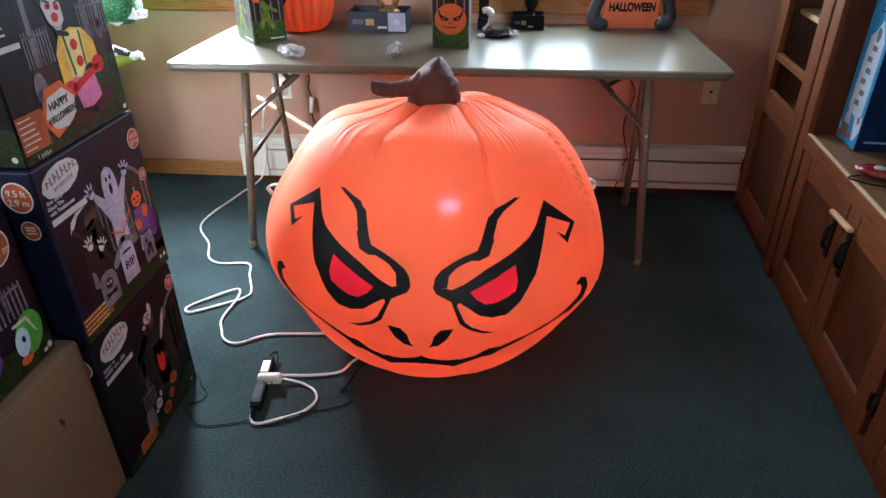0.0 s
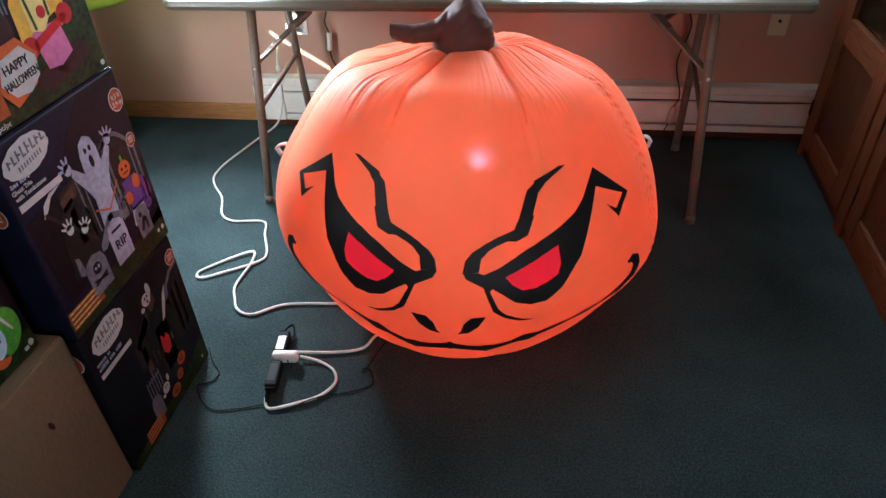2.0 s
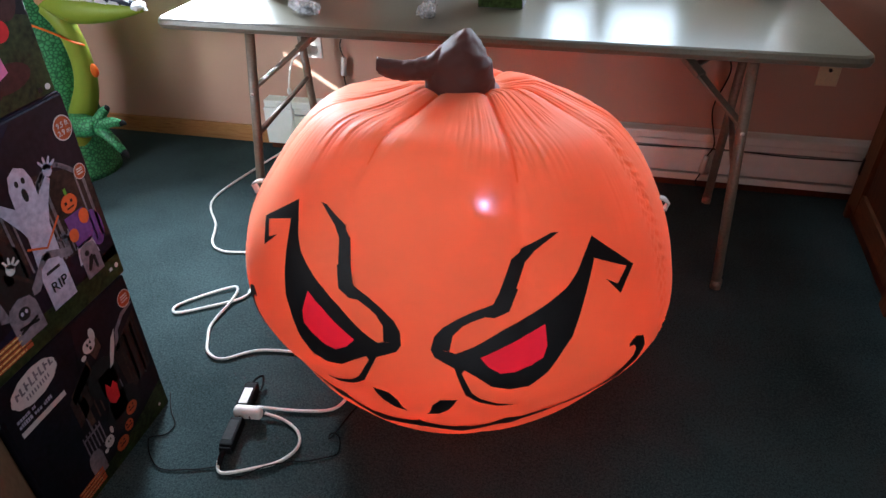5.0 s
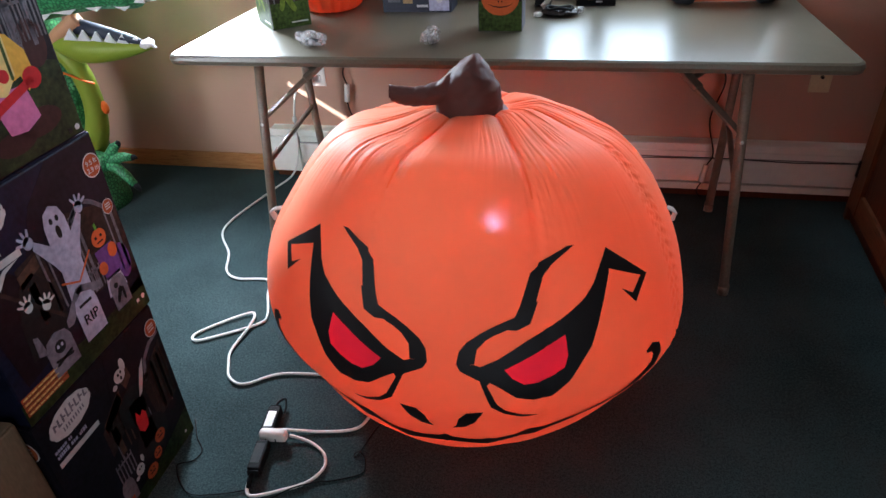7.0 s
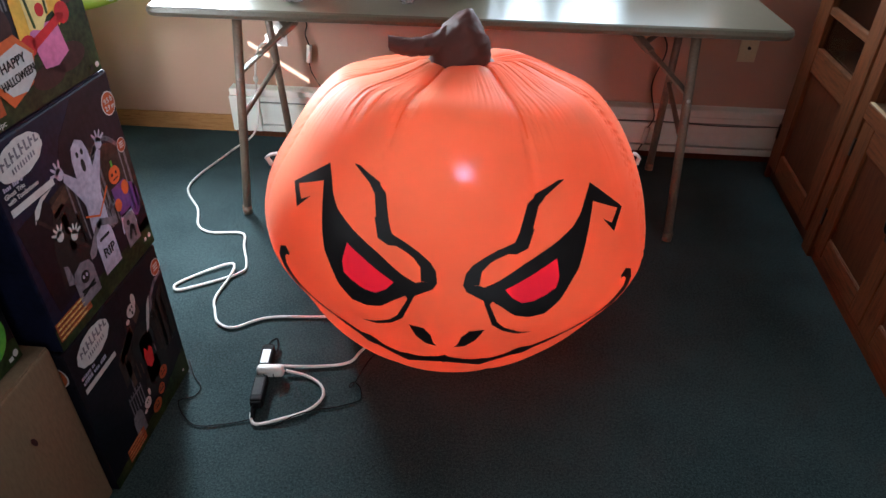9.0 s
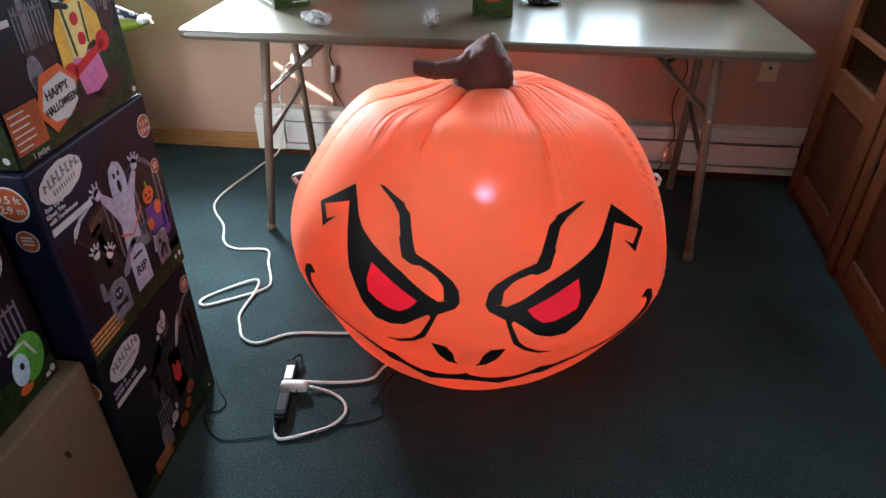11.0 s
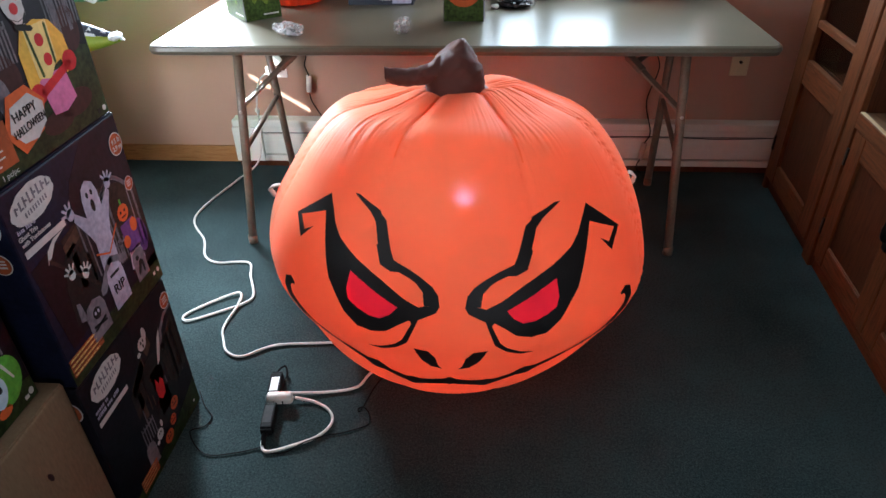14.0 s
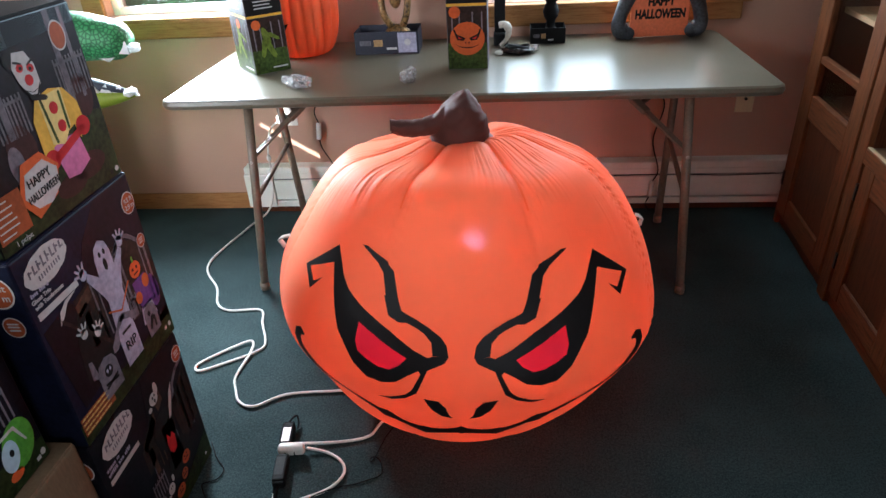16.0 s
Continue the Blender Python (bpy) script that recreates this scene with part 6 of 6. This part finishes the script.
def framed_door(parent, s0, s1, z0, z1, stile=0.07, handle=0, hinge=0, t=0.020, glass=None, pull_z=None):
    """A frame of stiles and rails with a sunk panel, or with panes where glass gives the heights of its bars."""
    d = part("door", block(s0, s0 + stile, -t, -0.001, z0, z1, 0.003), OAK, parent, "framed oak door")
    part("stile", block(s1 - stile, s1, -t, -0.001, z0, z1, 0.003), OAK, d)
    part("rail", block(s0 + stile, s1 - stile, -t + 0.001, -0.001, z0, z0 + stile * 0.95, 0.003), OAK_LONG, d)
    part("rail", block(s0 + stile, s1 - stile, -t + 0.001, -0.001, z1 - stile, z1, 0.003), OAK_LONG, d)
    if glass:
        lo = glass[0]
        part("rail", block(s0 + stile, s1 - stile, -t + 0.001, -0.001, lo - 0.085, lo, 0.003), OAK_LONG, d)
        for z in glass[1:]:
            part("muntin", block(s0 + stile, s1 - stile, -t + 0.002, -0.003, z - 0.012, z + 0.012, 0.003), OAK_LONG, d)
        edges = [lo] + [z for z in glass[1:]] + [z1 - stile]
        for a, b in zip(edges, edges[1:]):
            pane = part("pane", block(s0 + stile, s1 - stile, -0.010, -0.0075, a, b), GLASS, d, "clear glass pane")
            pane.visible_shadow = False
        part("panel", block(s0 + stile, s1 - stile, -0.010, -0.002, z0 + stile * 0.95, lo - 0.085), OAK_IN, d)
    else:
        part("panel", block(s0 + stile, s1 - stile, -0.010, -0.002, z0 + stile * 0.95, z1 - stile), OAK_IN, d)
        # worn lower bead, its paler oak painting in the light it catches
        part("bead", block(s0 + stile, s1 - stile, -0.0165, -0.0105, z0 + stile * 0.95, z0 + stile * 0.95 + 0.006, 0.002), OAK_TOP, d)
    if handle:
        pull(d, s1 - 0.045 if handle > 0 else s0 + 0.055, pull_z).location.y = -t + 0.001
    if hinge:
        for z in (z0 + 0.11, z1 - 0.09):
            sx = s0 if hinge < 0 else s1
            part("hinge", block(sx - 0.012, sx + 0.002, -t - 0.004, -t + 0.002, z - 0.028, z + 0.028, 0.002), IRON, d, "black iron hinge")
    return d


def hutch():
    h = thing("oak_hutch", UNIT.copy(), "tall oak hutch with a glazed door over a panel", "cabinet")
    a, b, deep, top = -0.080, 0.512, 0.44, 2.08
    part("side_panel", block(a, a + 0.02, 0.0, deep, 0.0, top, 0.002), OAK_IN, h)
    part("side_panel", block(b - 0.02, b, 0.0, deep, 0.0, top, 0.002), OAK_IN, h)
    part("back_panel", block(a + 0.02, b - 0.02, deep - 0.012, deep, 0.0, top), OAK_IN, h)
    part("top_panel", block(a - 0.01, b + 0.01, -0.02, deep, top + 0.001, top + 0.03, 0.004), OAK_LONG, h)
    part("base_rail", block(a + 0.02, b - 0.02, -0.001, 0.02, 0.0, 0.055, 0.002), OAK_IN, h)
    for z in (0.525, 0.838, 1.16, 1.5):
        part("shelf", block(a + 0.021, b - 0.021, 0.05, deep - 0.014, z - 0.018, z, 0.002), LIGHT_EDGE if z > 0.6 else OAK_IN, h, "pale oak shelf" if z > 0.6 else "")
    part("face_stile", block(a, -0.054, -0.019, -0.0005, 0.0, top, 0.003), OAK, h)
    part("face_stile", block(0.449, b, -0.019, -0.0005, 0.0, top, 0.003), OAK, h)
    framed_door(h, -0.050, 0.445, 0.06, 1.98, 0.085, 0, 0, 0.024, [0.556, 0.682, 0.96, 1.25, 1.55])
    for z in (0.20, 0.90):
        part("hinge", block(-0.064, -0.050, -0.028, -0.020, z - 0.03, z + 0.03, 0.002), IRON, h, "black iron hinge")
    return h


hutch()


def on_unit(name, ob, label, category):
    ob.matrix_world = UNIT @ ob.matrix_world
    return tagged(ob, label, category)


vase = part("glass_bowl", lathe([(0.03, 0), (0.055, 0.02), (0.062, 0.05), (0.05, 0.085), (0.045, 0.088), (0.048, 0.06), (0.03, 0.012)], 28), surface("grey_glassware", (0.30, 0.33, 0.33), 0.12, vary=0.2), smooth=True)
vase.matrix_world = pose(0.18, 0.14, 0.5255)
on_unit("glass_bowl", vase, "grey glass bowl on the hutch shelf", "bowl")
toy = part("yellow_ornament", blob((0, 0, 0.045), (0.05, 0.04, 0.045), 3, 0.5, 4), surface("yellow_ceramic", (0.45, 0.36, 0.06), 0.4, vary=0.5, scale=40.0), smooth=True)
toy.matrix_world = pose(0.16, 0.14, 0.8385)
on_unit("yellow_ornament", toy, "yellow and dark ornament on the hutch shelf", "ornament")


def base_cabinet(s0, n, wide):
    for k in range(n):
        a = s0 + k * 2 * wide
        c = thing("base_cabinet", UNIT @ pose(a, 0, 0), "low oak cabinet with two panel doors and black pulls", "cabinet", "low cabinets of the wall unit")
        w = 2 * wide
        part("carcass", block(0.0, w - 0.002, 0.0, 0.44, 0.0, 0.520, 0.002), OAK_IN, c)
        part("face_rail", block(0.0, w - 0.002, -0.004, -0.0005, 0.0, 0.050, 0.001), OAK_LONG, c, "plain oak bottom rail")
        part("face_rail", block(0.0, w - 0.002, -0.004, -0.0005, 0.505, 0.520, 0.001), OAK_LONG, c)
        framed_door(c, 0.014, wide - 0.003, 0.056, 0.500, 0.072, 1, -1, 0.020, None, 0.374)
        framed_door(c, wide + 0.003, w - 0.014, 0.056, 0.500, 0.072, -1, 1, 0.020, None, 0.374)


base_cabinet(0.516, 2, 0.422)
top = thing("worktop", UNIT.copy(), "oak worktop with a worn pale front edge", "worktop")
part("slab", block(0.516, 2.204, -0.012, 0.44, 0.5215, 0.548, 0.003), OAK_TOP, top)
part("edge_strip", block(0.516, 2.204, -0.022, -0.0125, 0.500, 0.549, 0.004, 3), OAK_LONG, top, "oak front edge")
part("worn_corner", block(0.518, 2.200, -0.020, -0.008, 0.5492, 0.5506, 0.0005), LIGHT_EDGE, top, "pale worn corner")
latch = part("wooden_stick", block(-0.072, 0.072, -0.008, 0.008, -0.007, 0.007, 0.005, 3), wood("pale_wood", (0.45, 0.26, 0.14), (0.62, 0.40, 0.24), (2, 10, 10)))
latch.matrix_world = pose(0.932, -0.029, 0.446, 0, -4, 0)
on_unit("wooden_stick", latch, "pale wooden latch stick across two cabinet doors", "latch")
back = thing("niche_panel", UNIT.copy(), "dark oak back and side panels of the open niche", "panel")
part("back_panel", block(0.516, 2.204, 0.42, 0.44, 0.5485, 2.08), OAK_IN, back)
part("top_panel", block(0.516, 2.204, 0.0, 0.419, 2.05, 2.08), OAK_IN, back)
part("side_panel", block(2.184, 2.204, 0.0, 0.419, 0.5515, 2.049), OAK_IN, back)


def blue_box():
    b = thing("blue_product_box", UNIT @ pose(0.516, 0.064, 0.549, 0, 0, 1), "tall blue printed product box on the worktop", "box")
    w, d, h = 0.144, 0.26, 0.46
    part("carton_body", block(0, w, 0, d, 0, h, 0.003), INK["deep_blue"], b)
    def put_on(name, ink, layer, *outs):
        for o in outs:
            part(name, plate(o, Matrix.Translation((0, -0.0004 * layer, 0)) @ FACE, 0.0004), INK[ink], b)
    put_on("face_print", "blue", 0, rect(0.002, w - 0.002, 0.002, h - 0.002))
    put_on("white_panel", "pale_blue", 1, [(0.030, 0.10), (0.100, 0.085), (0.125, 0.10), (0.125, 0.31), (0.11, 0.335), (0.085, 0.365), (0.062, 0.335), (0.035, 0.315)], [(0.105, 0.02), (0.12, 0.0255), (0.14, 0.06), (0.135, 0.10), (0.09, 0.085)], oval(0.045, 0.07, 0.018, 0.028))
    put_on("tool_picture", "grey", 2, *[rect(0.055 + 0.012 * (k % 2), 0.085 + 0.012 * (k % 2), 0.12 + 0.032 * k, 0.135 + 0.032 * k) for k in range(6)], oval(0.082, 0.325, 0.012, 0.020), oval(0.118, 0.085, 0.008, 0.012), oval(0.045, 0.045, 0.022, 0.012))
    put_on("caption_bar", "deep_blue", 1, rect(0.055, 0.13, 0.385, 0.405))
    put_on("small_print", "white", 2, *[rect(0.062, 0.125, 0.391 + 0.006 * k, 0.394 + 0.006 * k) for k in range(2)])
    put_on("figure_picture", "rust", 1, *[oval(0.02 + 0.022 * k, 0.022 + 0.006 * (k % 2), 0.010, 0.010) for k in range(4)])
    put_on("figure_picture", "white", 2, oval(0.012, 0.040, 0.006, 0.012), oval(0.085, 0.432, 0.018, 0.014))
    S = Matrix.Translation((w, 0, 0)) @ SIDE
    part("side_print", plate(oval(0.10, 0.22, 0.055, 0.10, 24), S, 0.0004), INK["grey"], b)
    part("side_caption", plate(rect(0.02, 0.09, 0.025, 0.031), S, 0.0004), INK["pale_blue"], b)
    return b


blue_box()
pad = thing("red_gadget", UNIT @ pose(0.872, 0.078, 0.5508, 0, 0, 62), "glossy red gadget with a pale button on the worktop", "gadget")
RED_GLOSS = surface("red_gloss", (0.24, 0.012, 0.016), 0.22, vary=0.3, scale=20.0, coat=0.4)
part("shell", blob((0, 0, 0.016), (0.085, 0.040, 0.016), 4, 0.08, 3), RED_GLOSS, pad, smooth=True)
part("button", blob((-0.02, -0.012, 0.030), (0.018, 0.013, 0.005), 3), surface("pale_button", (0.35, 0.42, 0.45), 0.3), pad, "pale button", True)
part("cable", tube(smooth_line([(-0.06, -0.03, 0.006), (-0.085, -0.06, 0.004), (-0.05, -0.075, 0.004), (0.02, -0.07, 0.004), (0.08, -0.05, 0.008)], 6), 0.0025, 8), BLACK, pad, smooth=True)
bag = part("black_pouch", blob((0, 0, 0.046), (0.10, 0.075, 0.05), 4, 0.25, 6), surface("black_cloth", (0.016, 0.017, 0.020), 0.8, vary=0.3, bump=0.3), smooth=True)
bag.matrix_world = pose(0.80, 0.245, 0.5525)
on_unit("black_pouch", bag, "soft black pouch on the worktop", "pouch")
